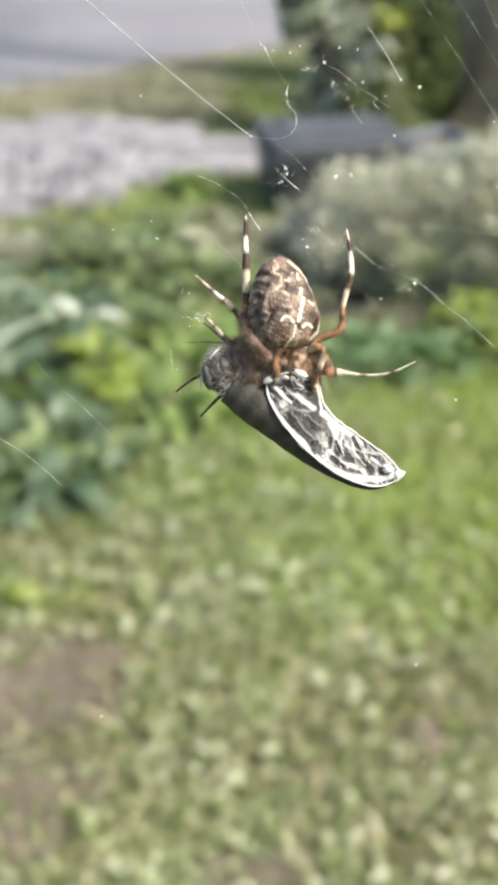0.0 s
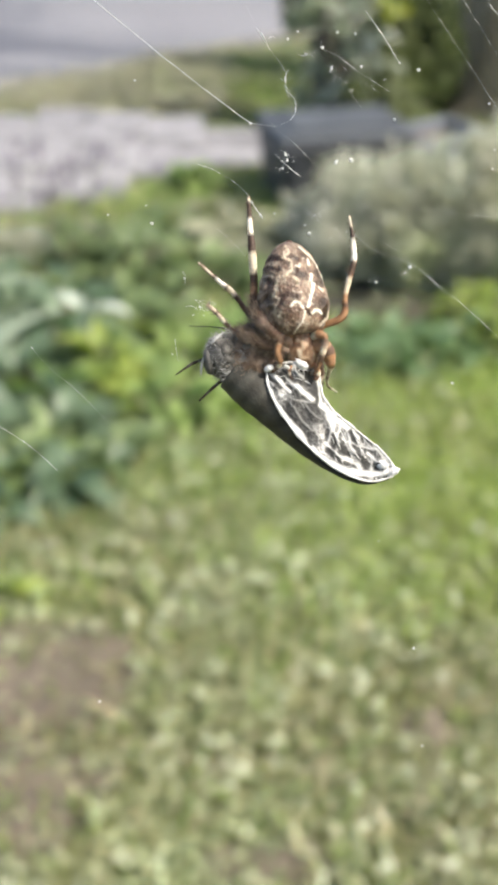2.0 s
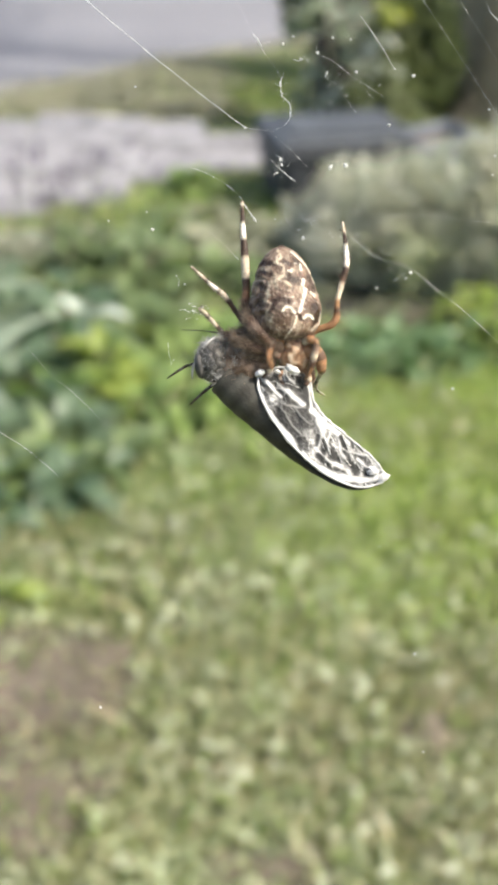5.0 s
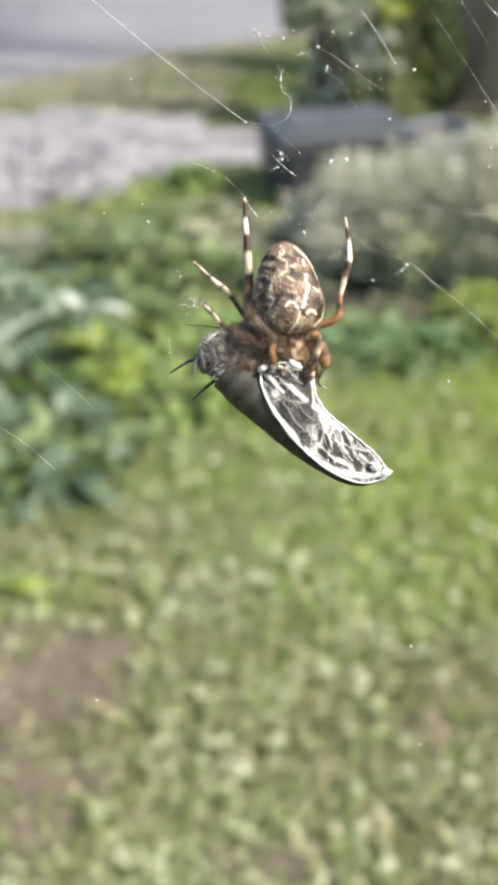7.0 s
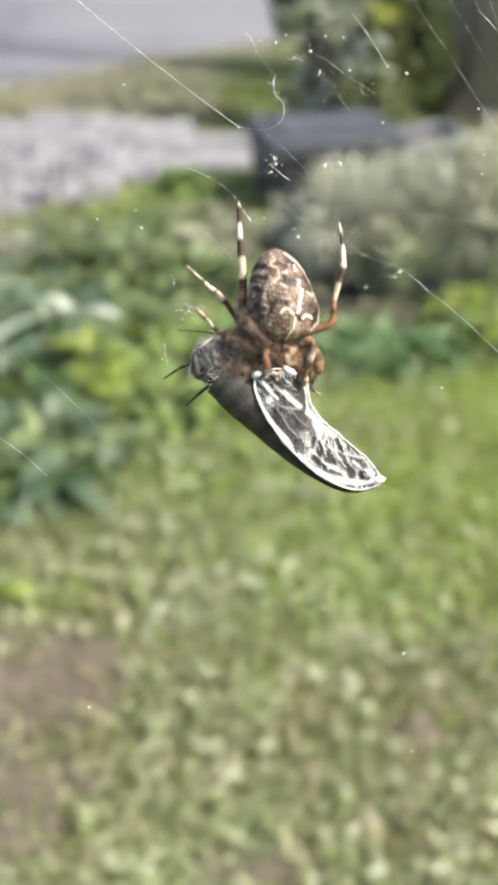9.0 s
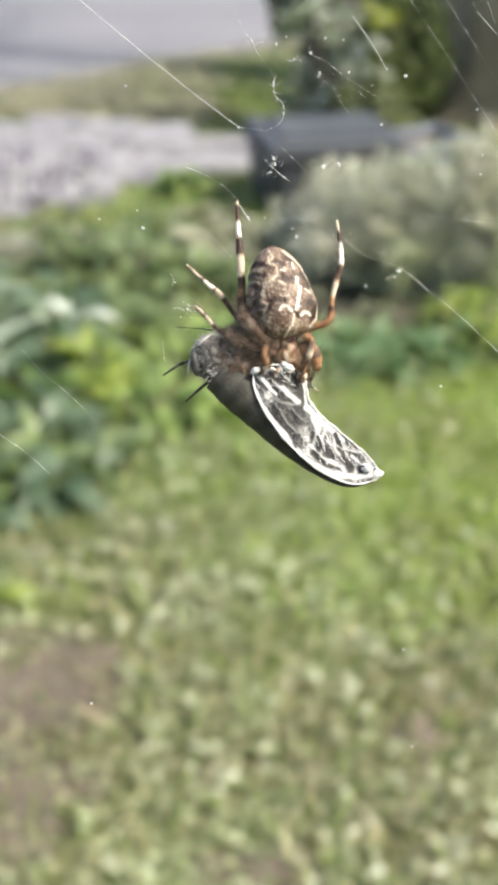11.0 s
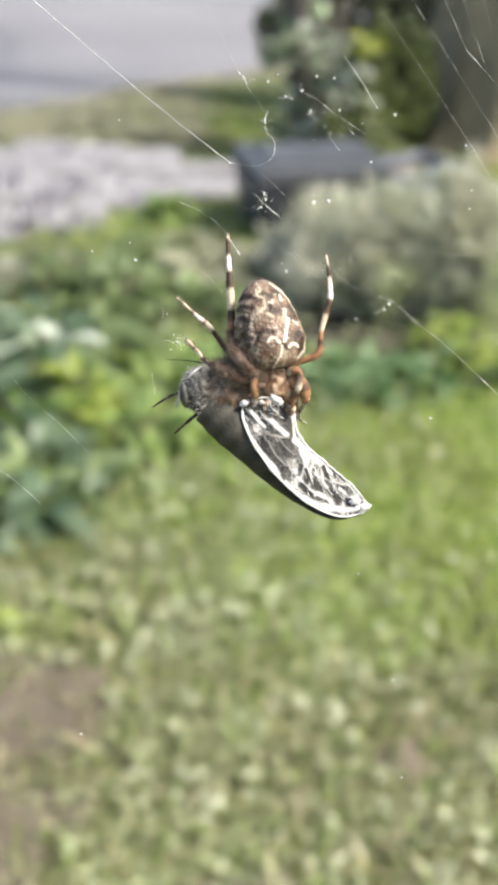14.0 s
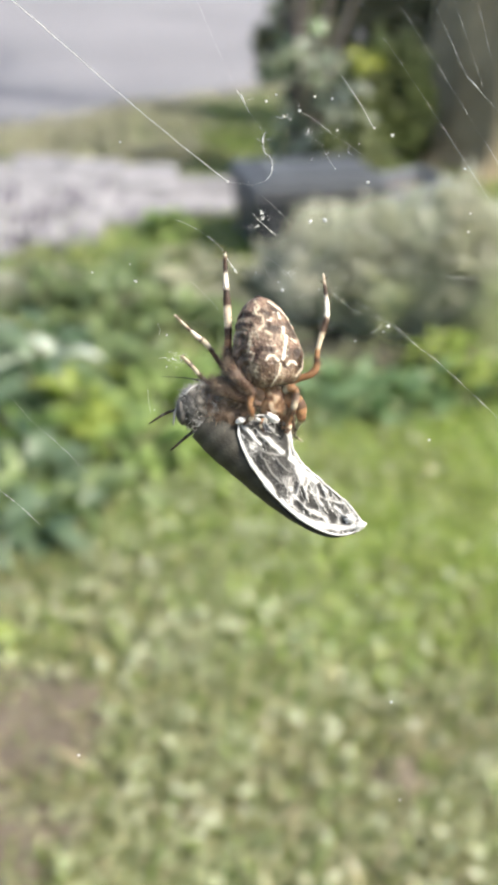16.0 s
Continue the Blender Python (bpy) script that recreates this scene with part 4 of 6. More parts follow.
def abdomen_mesh():
    """Egg-shaped abdomen with shoulder humps and the leaf-shaped marking with its white cross."""
    rows, sides = 190, 240
    front, rear = Vector((4.15, 10.75, 2.2)), Vector((3.42, 20.10, 2.4))
    axis = rear - front
    length = axis.length
    axis.normalize()
    facing = Vector((math.sin(radians(24)), 0, math.cos(radians(24))))
    facing = (facing - axis * facing.dot(axis)).normalized()
    side = axis.cross(facing) * -1
    verts, faces, tints, towards, wobble = [], [], [], [], []
    for i in range(rows + 1):
        s = i / rows
        u = min(1.0, max(0.0, s)) ** 0.58
        prof = math.sqrt(max(0.0, 4 * u * (1 - u))) ** 0.92
        centre = front + axis * length * s
        for k in range(sides):
            phi = 2 * math.pi * k / sides - math.pi
            d = facing * math.cos(phi) + side * math.sin(phi)
            rough = noise.noise(Vector((math.cos(phi) * 5, math.sin(phi) * 5, s * 9)))
            fine = noise.noise(Vector((math.cos(phi) * 16, math.sin(phi) * 16, s * 30)))
            grainy = noise.noise(Vector((math.cos(phi) * 34, math.sin(phi) * 34, s * 70)))
            r = 3.52 * prof * (0.93 + 0.07 * abs(math.sin(phi)))
            hump = math.exp(-((s - 0.3) / 0.12) ** 2 - ((abs(phi) - 0.75) / 0.35) ** 2)
            flank = max(0.0, min(1.0, (abs(phi) - 0.8) / 0.4))
            fold = math.sin(s * 46 + 3.5 * rough)
            dimple = math.exp(-(((s - 0.52) / 0.03) ** 2 + ((abs(phi) - 0.3) / 0.08) ** 2)) + math.exp(-(((s - 0.66) / 0.03) ** 2 + ((abs(phi) - 0.26) / 0.08) ** 2))
            r += prof * (0.28 * hump + 0.11 * rough + 0.07 * fine + 0.03 * grainy + 0.08 * flank * fold - 0.12 * dimple)
            place = Vector((math.cos(phi), math.sin(phi), 0)) * 3.7 * prof + Vector((0, 0, s * 9.5))
            broad = noise.noise(place * 0.55 + Vector((0, 0, 9)))
            patch = noise.noise(place * 1.1 + Vector((5, 2, 7)))
            c = lerp(BROWN, TAN, 0.78 + 0.8 * rough + 0.7 * broad - 0.9 * max(0.0, 0.26 - s) / 0.26)
            c = lerp(c, CREAM, 0.7 * max(0.0, patch - 0.05) + 0.45 * max(0.0, fine - 0.05) + 0.10 * max(0.0, grainy))
            c = lerp(c, DARK, 1.1 * max(0.0, -patch - 0.12) + 0.7 * max(0.0, -fine - 0.18))
            c = lerp(c, FLANK, 0.35 * flank)
            c = lerp(c, DARK, max(0.0, -fold) * 0.45 * flank + 0.6 * dimple)
            co = centre + d * r
            verts.append(co)
            fleck = noise.noise(place * 2.6 + Vector((1, 8, 3)))
            c = lerp(c, WHITE, 1.5 * max(0.0, fleck - 0.42) * (1 - flank))
            c = lerp(c, UMBER, 1.8 * max(0.0, -fleck - 0.33))
            tints.append(c)
            towards.append(d.z)
            wobble.append((fine, grainy))
    flat = np.array([(v.x, v.y) for v in verts])
    wobble = np.array(wobble)
    seen = np.clip(np.array(towards) * 5 + 0.4, 0, 1)
    jitter = flat + 0.09 * wobble
    dark = inked(jitter, DARK_MARKS, 1.35) * seen * (1.1 + 0.6 * wobble[:, 1])
    edge = inked(jitter, LEAF_EDGE, 0.72) * seen * (1.3 + 0.8 * wobble[:, 0])
    pale = inked(jitter, PALE_MARKS, 0.68) * seen * (0.95 + 0.6 * wobble[:, 1])
    for i, c in enumerate(tints):
        c = lerp(lerp(lerp(c, DARK, dark[i]), CREAM, edge[i]), WHITE, pale[i])
        tints[i] = c
        verts[i] = (verts[i] + Vector((0, 0, 0.05 * (pale[i] + edge[i] - dark[i]))) - Vector(PIVOT)) * 0.001
    for i in range(rows):
        for k in range(sides):
            a, b = i * sides + k, i * sides + (k + 1) % sides
            faces.append((a, b, b + sides, a + sides))
    return mesh_from("abdomen", verts, faces, SKIN, True, tints)


def build_spider():
    spider = new("garden_spider")
    spider.matrix_basis = sway_pose(0, 0, 0)
    tagged(spider, "brown garden cross spider feeding on wrapped prey", "spider")
    abdomen = piece("abdomen", abdomen_mesh(), spider, "mottled brown abdomen with white cross marking")
    rng = random.Random(23)
    hairs = []
    shape = abdomen.data.vertices
    for i in range(900):
        vert = shape[rng.randrange(len(shape))]
        p = vert.co * 1000
        d = (vert.normal + Vector((rng.gauss(0, 0.4), 0.5 + rng.gauss(0, 0.4), rng.gauss(0, 0.4)))).normalized()
        hairs.append(tube([(*p, 0.014), (*(p + d * rng.uniform(0.15, 0.36)), 0.004)], 3, None, 0.001))
    v, f, t = merge(hairs)
    tagged(piece("fine_hair", mesh_from("fine_hair", v, f, HAIR), abdomen), kind="stuff")
    v, f, t = blob((3.59, 20.07, 1.3), (0.5, 0.4, 0.6), (30, 0, 0), 10, 12, 0.2, 2, lambda u, n_: lerp(BROWN, DARK, 0.5 + n_), PIVOT)
    piece("spinnerets", mesh_from("spinnerets", v, f, SKIN, True, t), abdomen)
    # head and breast shield, hanging below the abdomen
    v, f, t = blob((4.80, 9.37, 1.6), (1.75, 2.3, 1.3), (15, 0, 6), 22, 30, 0.08, 2,
                   lambda u, n_: lerp(lerp(BROWN, ORANGE, 0.6 + 1.4 * n_), CREAM, 0.8 * max(0, abs(u.x) - 0.75) * 3 + 1.1 * max(0.0, n_)), PIVOT)
    shield = piece("carapace", mesh_from("carapace", v, f, SKIN, True, t), spider, "orange-brown hairy carapace")
    for dx in (-1.1, -0.4, 0.4, 1.1):
        v, f, t = blob((4.9 + dx * 0.55, 7.2 - 0.15 * abs(dx), 2.2), (0.13, 0.13, 0.13), (0, 0, 0), 8, 10, 0, 1, None, PIVOT)
        piece("eye", mesh_from("eye", v, f, EYE), shield)
    for sx in (-1, 1):
        v, f, t = blob((4.9 + 0.55 * sx, 6.6, 1.2), (0.5, 1.0, 0.55), (10, 0, -8 * sx), 12, 14, 0.06, 2, lambda u, n_: lerp(BROWN, ORANGE, 0.5 + n_), PIVOT)
        piece("jaw", mesh_from("jaw", v, f, SKIN, True, t), shield)
        line = glide([(4.9 + 0.9 * sx, 8.0, 1.7, 0.28), (4.9 + 1.5 * sx, 7.0, 2.3, 0.26), (4.9 + 1.1 * sx, 6.2, 2.4, 0.22)], 8)
        v, f, t = tube(line, 10, banded([(0, ORANGE), (0.5, CREAM), (0.7, BROWN)]), 0.001, PIVOT)
        piece("feeler", mesh_from("feeler", v, f, SKIN, True, t), spider)
    # upright banded leg
    upright = spider_leg(spider, [(3.41, 10.0, 2.2, 0.7), (1.9, 10.9, 3.9, 0.85), (0.75, 12.3, 3.5, 0.85), (0.03, 13.9, 2.2, 0.60), (0.00, 16.43, 1.6, 0.47), (-0.17, 19.61, 1.8, 0.44),
                        (-0.35, 22.33, 1.4, 0.33), (-0.46, 25.10, 0.6, 0.16)],
               [(0, TAN), (0.12, BROWN), (0.2, TAN), (0.28, BROWN), (0.52, UMBER), (0.55, CREAM), (0.67, UMBER), (0.77, CREAM), (0.86, UMBER), (0.955, CREAM), (0.98, UMBER)], 1, (0.5, 0.78), furry=True, heights=(0.3, [(13.83, BROWN), (14.81, ORANGE), (15.74, UMBER), (17.07, CREAM), (19.21, UMBER), (21.00, WHITE), (22.62, UMBER), (24.47, CREAM), (24.88, UMBER)]))
    # thin leg reaching out to the web
    spider_leg(spider, [(3.12, 10.06, -0.4, 0.5), (0.81, 11.80, -0.6, 0.5), (-0.93, 13.77, -0.4, 0.32), (-2.20, 15.44, 0.0, 0.34), (-3.64, 16.60, 0.3, 0.27), (-5.67, 18.51, 0.2, 0.10)],
               [(0, BROWN), (0.5, UMBER), (0.56, CREAM), (0.68, BROWN), (0.71, WHITE), (0.82, UMBER), (0.86, CREAM), (0.95, BROWN), (0.97, CREAM)], 2)
    # leg over the prey's head, its foot tangled in silk
    spider_leg(spider, [(3.30, 9.40, 2.0, 0.6), (0.95, 9.9, 3.1, 0.85), (-0.6, 10.7, 2.7, 0.6), (-1.8, 11.2, 1.8, 0.28), (-2.83, 12.09, 1.2, 0.24), (-3.88, 13.30, 1.0, 0.28), (-4.80, 14.11, 0.8, 0.18)],
               [(0, TAN), (0.1, BROWN), (0.3, TAN), (0.45, BROWN), (0.6, UMBER), (0.68, CREAM), (0.8, UMBER), (0.83, CREAM)], 3, furry=True)
    # leg holding the prey
    spider_leg(spider, [(4.28, 10.06, 1.6, 0.5), (2.95, 10.76, 3.2, 0.52), (2.26, 9.20, 3.7, 0.42), (2.49, 7.87, 3.2, 0.33), (1.68, 7.06, 2.7, 0.20)],
               [(0, ORANGE), (0.35, BROWN), (0.42, ORANGE), (0.75, CREAM), (0.85, BROWN)], 4)
    spider_leg(spider, [(5.44, 9.95, 1.6, 0.5), (6.19, 10.76, 2.9, 0.5), (7.00, 10.30, 3.2, 0.42), (6.65, 8.33, 2.8, 0.34), (6.02, 6.71, 2.2, 0.2)],
               [(0, TAN), (0.15, CREAM), (0.28, ORANGE), (0.5, TAN), (0.62, CREAM), (0.7, BROWN), (0.8, ORANGE)], 5)
    # raised banded leg on the lit flank
    spider_leg(spider, [(5.73, 10.35, 0.6, 0.5), (6.88, 11.80, 0.4, 0.5), (8.50, 12.38, 0.8, 0.44), (9.20, 13.19, 1.0, 0.38), (9.25, 14.81, 1.2, 0.36), (9.72, 16.72, 1.3, 0.34),
                        (10.18, 18.45, 1.2, 0.36), (10.12, 20.47, 0.9, 0.30), (9.83, 23.02, 0.3, 0.12)],
               [(0, ORANGE), (0.45, BROWN), (0.50, ORANGE), (0.56, CREAM), (0.66, UMBER), (0.745, CREAM), (0.875, UMBER), (0.95, CREAM)], 6, (0.45, 0.68), heights=(0.4, [(12.50, ORANGE), (13.65, BROWN), (14.12, ORANGE), (15.04, CREAM), (16.66, BROWN), (17.24, UMBER), (18.34, WHITE), (20.54, UMBER), (21.87, CREAM)]))
    # hind leg out of sight behind the prey
    spider_leg(spider, [(5.15, 9.02, -0.3, 0.5), (6.59, 8.33, -1.4, 0.5), (6.88, 6.59, -2.4, 0.36), (6.02, 4.86, -3.0, 0.2)],
               [(0, ORANGE), (0.4, BROWN), (0.6, CREAM), (0.7, BROWN)], 7)
    # the leg that reaches out and is drawn in: thigh fixed, outer joint turning at the knee
    thigh = glide([(5.26, 9.60, 1.2, 0.6), (6.42, 9.72, 2.0, 0.9), (7.29, 9.14, 2.0, 0.78), (7.63, 8.21, 1.8, 0.58)], 12)
    v, f, t = tube(thigh, 14, banded([(0, ORANGE), (0.6, BROWN), (0.8, ORANGE)]), 0.001, PIVOT)
    leg = piece("leg", mesh_from("leg", v, f, SKIN, True, t), spider, "orange-brown thigh")
    knee = Vector((7.58, 8.21, 1.8))
    reach = glide([(0, 0, 0, 0.56), (0.9, 0.05, 0.1, 0.45), (1.9, -0.15, 0.15, 0.25), (4.2, -0.55, 0.1, 0.17), (6.4, -0.45, 0.0, 0.15), (9.0, 0.45, -0.2, 0.06)], 10)
    v, f, t = tube(reach, 12, banded([(0, ORANGE), (0.16, BROWN), (0.22, CREAM), (0.34, PALE), (0.52, BROWN), (0.58, PALE), (0.78, UMBER), (0.84, PALE)]), 0.001)
    outer = piece("shin", mesh_from("shin", v, f, SKIN, True, t), leg, "pale banded outer leg that folds")
    outer.matrix_basis = Matrix.Translation((knee - Vector(PIVOT)) * 0.001)
    return spider, abdomen, upright, outer, (knee - Vector(PIVOT)) * 0.001


garden_spider, spider_abdomen, upright_leg, folding_shin, knee_place = build_spider()


# ---- prey ----
def along(curve, f):
    k = max(0.0, min(0.9999, f)) * (len(curve) - 1)
    i = int(k)
    return curve[i] + (curve[i + 1] - curve[i]) * (k - i)


WING_LOW = [np.array(q) for q in glide([(1.16, 7.29, 2.4), (1.33, 5.44, 2.7), (2.49, 3.01, 2.8), (4.57, 0.23, 2.6), (7.23, -2.20, 2.2), (9.54, -3.53, 1.7), (11.74, -4.11, 1.2), (13.88, -3.64, 0.8)], 10)]
WING_HIGH = [np.array(q) for q in glide([(1.45, 7.63, 2.5), (3.70, 8.04, 2.0), (6.15, 7.52, 1.2), (6.84, 4.74, 0.9), (8.14, 2.91, 0.7), (10.48, 0.91, 0.5), (12.70, -0.94, 0.5), (14.14, -2.76, 0.6)], 10)]


def wing_point(u, w):
    """A place on the crumpled wing: u from root to tip, w from the lower rim to the upper."""
    p = along(WING_LOW, u) * (1 - w) + along(WING_HIGH, u) * w
    bulge = math.sin(math.pi * w)
    z = 0.55 * bulge * math.sin(math.pi * min(1, u * 1.2 + 0.1)) + 0.22 * noise.noise(Vector((u * 7, w * 4, 2))) * bulge
    z += 0.13 * math.sin(u * 40 + 6 * w) * bulge
    frill = 0.16 * w ** 4 * math.sin(math.pi * min(1.0, u)) * (noise.noise(Vector((u * 22, 3, 1))) + 0.5 * noise.noise(Vector((u * 55, 7, 1))))
    return Vector((p[0] + 0.6 * frill, p[1] + 0.8 * frill, p[2] + z))


# the wing's folds in the plane of the web: half width, strength, line
WING_PLEATS = [
    (0.23, 1.00, ((1.93, 6.65), (2.62, 5.86), (3.41, 4.95))),
    (0.35, 1.00, ((3.53, 6.26), (4.32, 5.40), (5.69, 4.27))),
    (0.23, 0.90, ((3.75, 8.02), (4.49, 7.74), (5.12, 7.22))),
    (0.17, 0.70, ((2.45, 7.39), (3.19, 7.62))),
    (0.17, 0.70, ((4.10, 7.11), (4.83, 6.31))),
    (0.23, 0.90, ((6.03, 7.51), (6.37, 5.92), (6.60, 3.87))),
    (0.23, 1.00, ((1.14, 5.92), (2.10, 3.81), (3.36, 1.99))),
    (0.35, 1.00, ((3.36, 1.99), (5.63, -0.74), (7.34, -2.22))),
    (0.46, 1.00, ((7.34, -2.22), (9.04, -3.07), (11.60, -3.41), (13.88, -3.07))),
    (0.40, 1.00, ((6.65, 3.75), (7.91, 2.45), (9.04, 1.48), (10.29, 0.34))),
    (0.52, 0.90, ((7.34, 2.62), (7.79, 1.59))),
    (0.23, 0.80, ((7.79, 1.82), (7.34, 0.34), (7.11, -0.57))),
]
WING_NET = [
    (0.23, 0.85, ((8.47, 1.48), (8.08, 0.34), (8.93, -1.08))),
    (0.23, 0.90, ((9.33, 1.08), (9.50, -0.46), (10.29, -1.76))),
    (0.17, 0.80, ((9.73, -0.23), (11.32, -0.74), (12.68, -0.91))),
    (0.23, 0.90, ((6.88, -0.11), (8.36, -1.54), (9.73, -1.93))),
    (0.23, 0.85, ((8.93, -1.59), (10.07, -2.39), (10.64, -3.07))),
    (0.29, 0.95, ((11.32, -1.37), (12.46, -2.05), (14.16, -2.73))),
    (0.29, 0.90, ((11.32, -2.73), (12.91, -3.19), (14.05, -2.96))),
    (0.17, 0.70, ((10.29, 0.34), (10.86, -0.68))),
    (0.17, 0.75, ((11.89, -0.63), (12.91, -1.71))),
    (0.17, 0.50, ((3.81, 3.53), (4.49, 2.22), (5.63, 1.08))),
    (0.14, 0.45, ((4.78, 4.10), (5.40, 3.07), (6.54, 2.22))),
    (0.17, 0.55, ((3.19, 4.49), (4.21, 4.10), (5.92, 3.92))),
    (0.17, 0.60, ((5.92, 1.08), (6.77, 0.23))),
    (0.17, 0.50, ((2.50, 5.35), (3.36, 4.61))),
]
WING_GAPS = [
    (0.23, 1.00, ((9.56, 0.91), (10.18, -0.11))),
    (0.29, 1.00, ((8.53, -0.46), (8.87, -1.14))),
    (0.23, 0.90, ((7.11, -0.91), (7.56, -1.25))),
    (0.29, 1.00, ((10.29, -1.48), (11.20, -2.67))),
    (0.29, 1.00, ((12.06, -2.73), (12.57, -2.73))),
    (0.23, 0.90, ((7.74, 0.63), (7.79, -0.57))),
    (0.17, 0.80, ((7.96, -1.65), (8.25, -1.82))),
    (0.17, 0.80, ((1.54, 6.37), (2.45, 5.46))),
    (0.23, 0.90, ((2.96, 7.00), (3.92, 6.14))),
    (0.23, 0.80, ((4.10, 6.37), (5.06, 5.74))),
    (0.29, 0.80, ((5.40, 6.83), (6.09, 5.12))),
    (0.17, 0.70, ((5.23, 0.11), (5.40, -0.34))),
    (0.17, 0.60, ((12.11, -1.59), (12.34, -1.82))),
]


def wing_look(nu, nw):
    """How white the crumpled wing is, 0 to 1, over its grid: pleats at the root, a grey pane, then a torn net of folds."""
    flat, grey = [], []
    for i in range(nu + 1):
        for j in range(nw + 1):
            u, w = i / nu, j / nw
            p = along(WING_LOW, u) * (1 - w) + along(WING_HIGH, u) * w
            q = Vector((p[0], p[1], 0.0))
            n1, n2 = noise.noise(q * 1.3), noise.noise(q * 1.3 + Vector((7, 3, 1)))
            slant = Vector((q.x * 0.94 + q.y * 0.34, 0.5 * (q.y * 0.94 - q.x * 0.34), 0.0))
            d = noise.voronoi(slant * 1.35 + Vector((n1, n2, 0)) * 0.4)[0]
            fine = math.exp(-((d[1] - d[0]) / 0.16) ** 2)
            d = noise.voronoi(q * 2.6 + Vector((n2, n1, 0)) * 0.7)[0]
            hair = math.exp(-((d[1] - d[0]) / 0.14) ** 2)
            pane = math.exp(-((p[0] * 0.65 - p[1] * 0.76 - 0.9) / 2.0) ** 4)
            torn = 0.10 + 0.50 * fine + 0.35 * n2 + 0.22 * hair
            grey.append(torn * (1 - pane) + (0.05 + 0.17 * hair + 0.17 * fine * (0.5 + n1)) * pane)
            flat.append((p[0] + 0.10 * n1, p[1] + 0.10 * n2))
    flat, grey = np.array(flat), np.array(grey)
    white = np.maximum(np.maximum(grey, inked(flat, WING_NET, 0.95)), inked(flat, WING_PLEATS, 1.0))
    return np.clip(white * (1 - 0.9 * inked(flat, WING_GAPS, 1.15)), 0, 1)


def wing_mesh(name, offset, veined=True):
    nu, nw = 300, 90
    verts, tints = [], []
    look_of = wing_look(nu, nw) if veined else np.full((nu + 1) * (nw + 1), 0.12)
    for i in range(nu + 1):
        for j in range(nw + 1):
            white = look_of[i * (nw + 1) + j]
            verts.append((wing_point(i / nu, j / nw) + Vector(offset) + Vector((0, 0, 0.20 * white)) - Vector(PIVOT)) * 0.001)
            tints.append(lerp((0.012, 0.0112, 0.0095), (0.54, 0.53, 0.505), white ** 2.0))
    faces = [(i * (nw + 1) + j, i * (nw + 1) + j + 1, (i + 1) * (nw + 1) + j + 1, (i + 1) * (nw + 1) + j) for i in range(nu) for j in range(nw)]
    back = [v - Vector((0, 0, 0.00012)) for v in verts]
    n = len(verts)
    faces += [tuple(k + n for k in q)[::-1] for q in faces]
    return mesh_from(name, verts + back, faces, WING, True, tints * 2)


def strand(path, radius, rng, jag=0.03):
    out = []
    for i, (u, w) in enumerate(path):
        p = wing_point(u, w)
        out.append((p.x + rng.gauss(0, jag), p.y + rng.gauss(0, jag), p.z + 0.05, radius * rng.uniform(0.6, 1.3)))
    return tube(out, 6, None, 0.001, PIVOT)


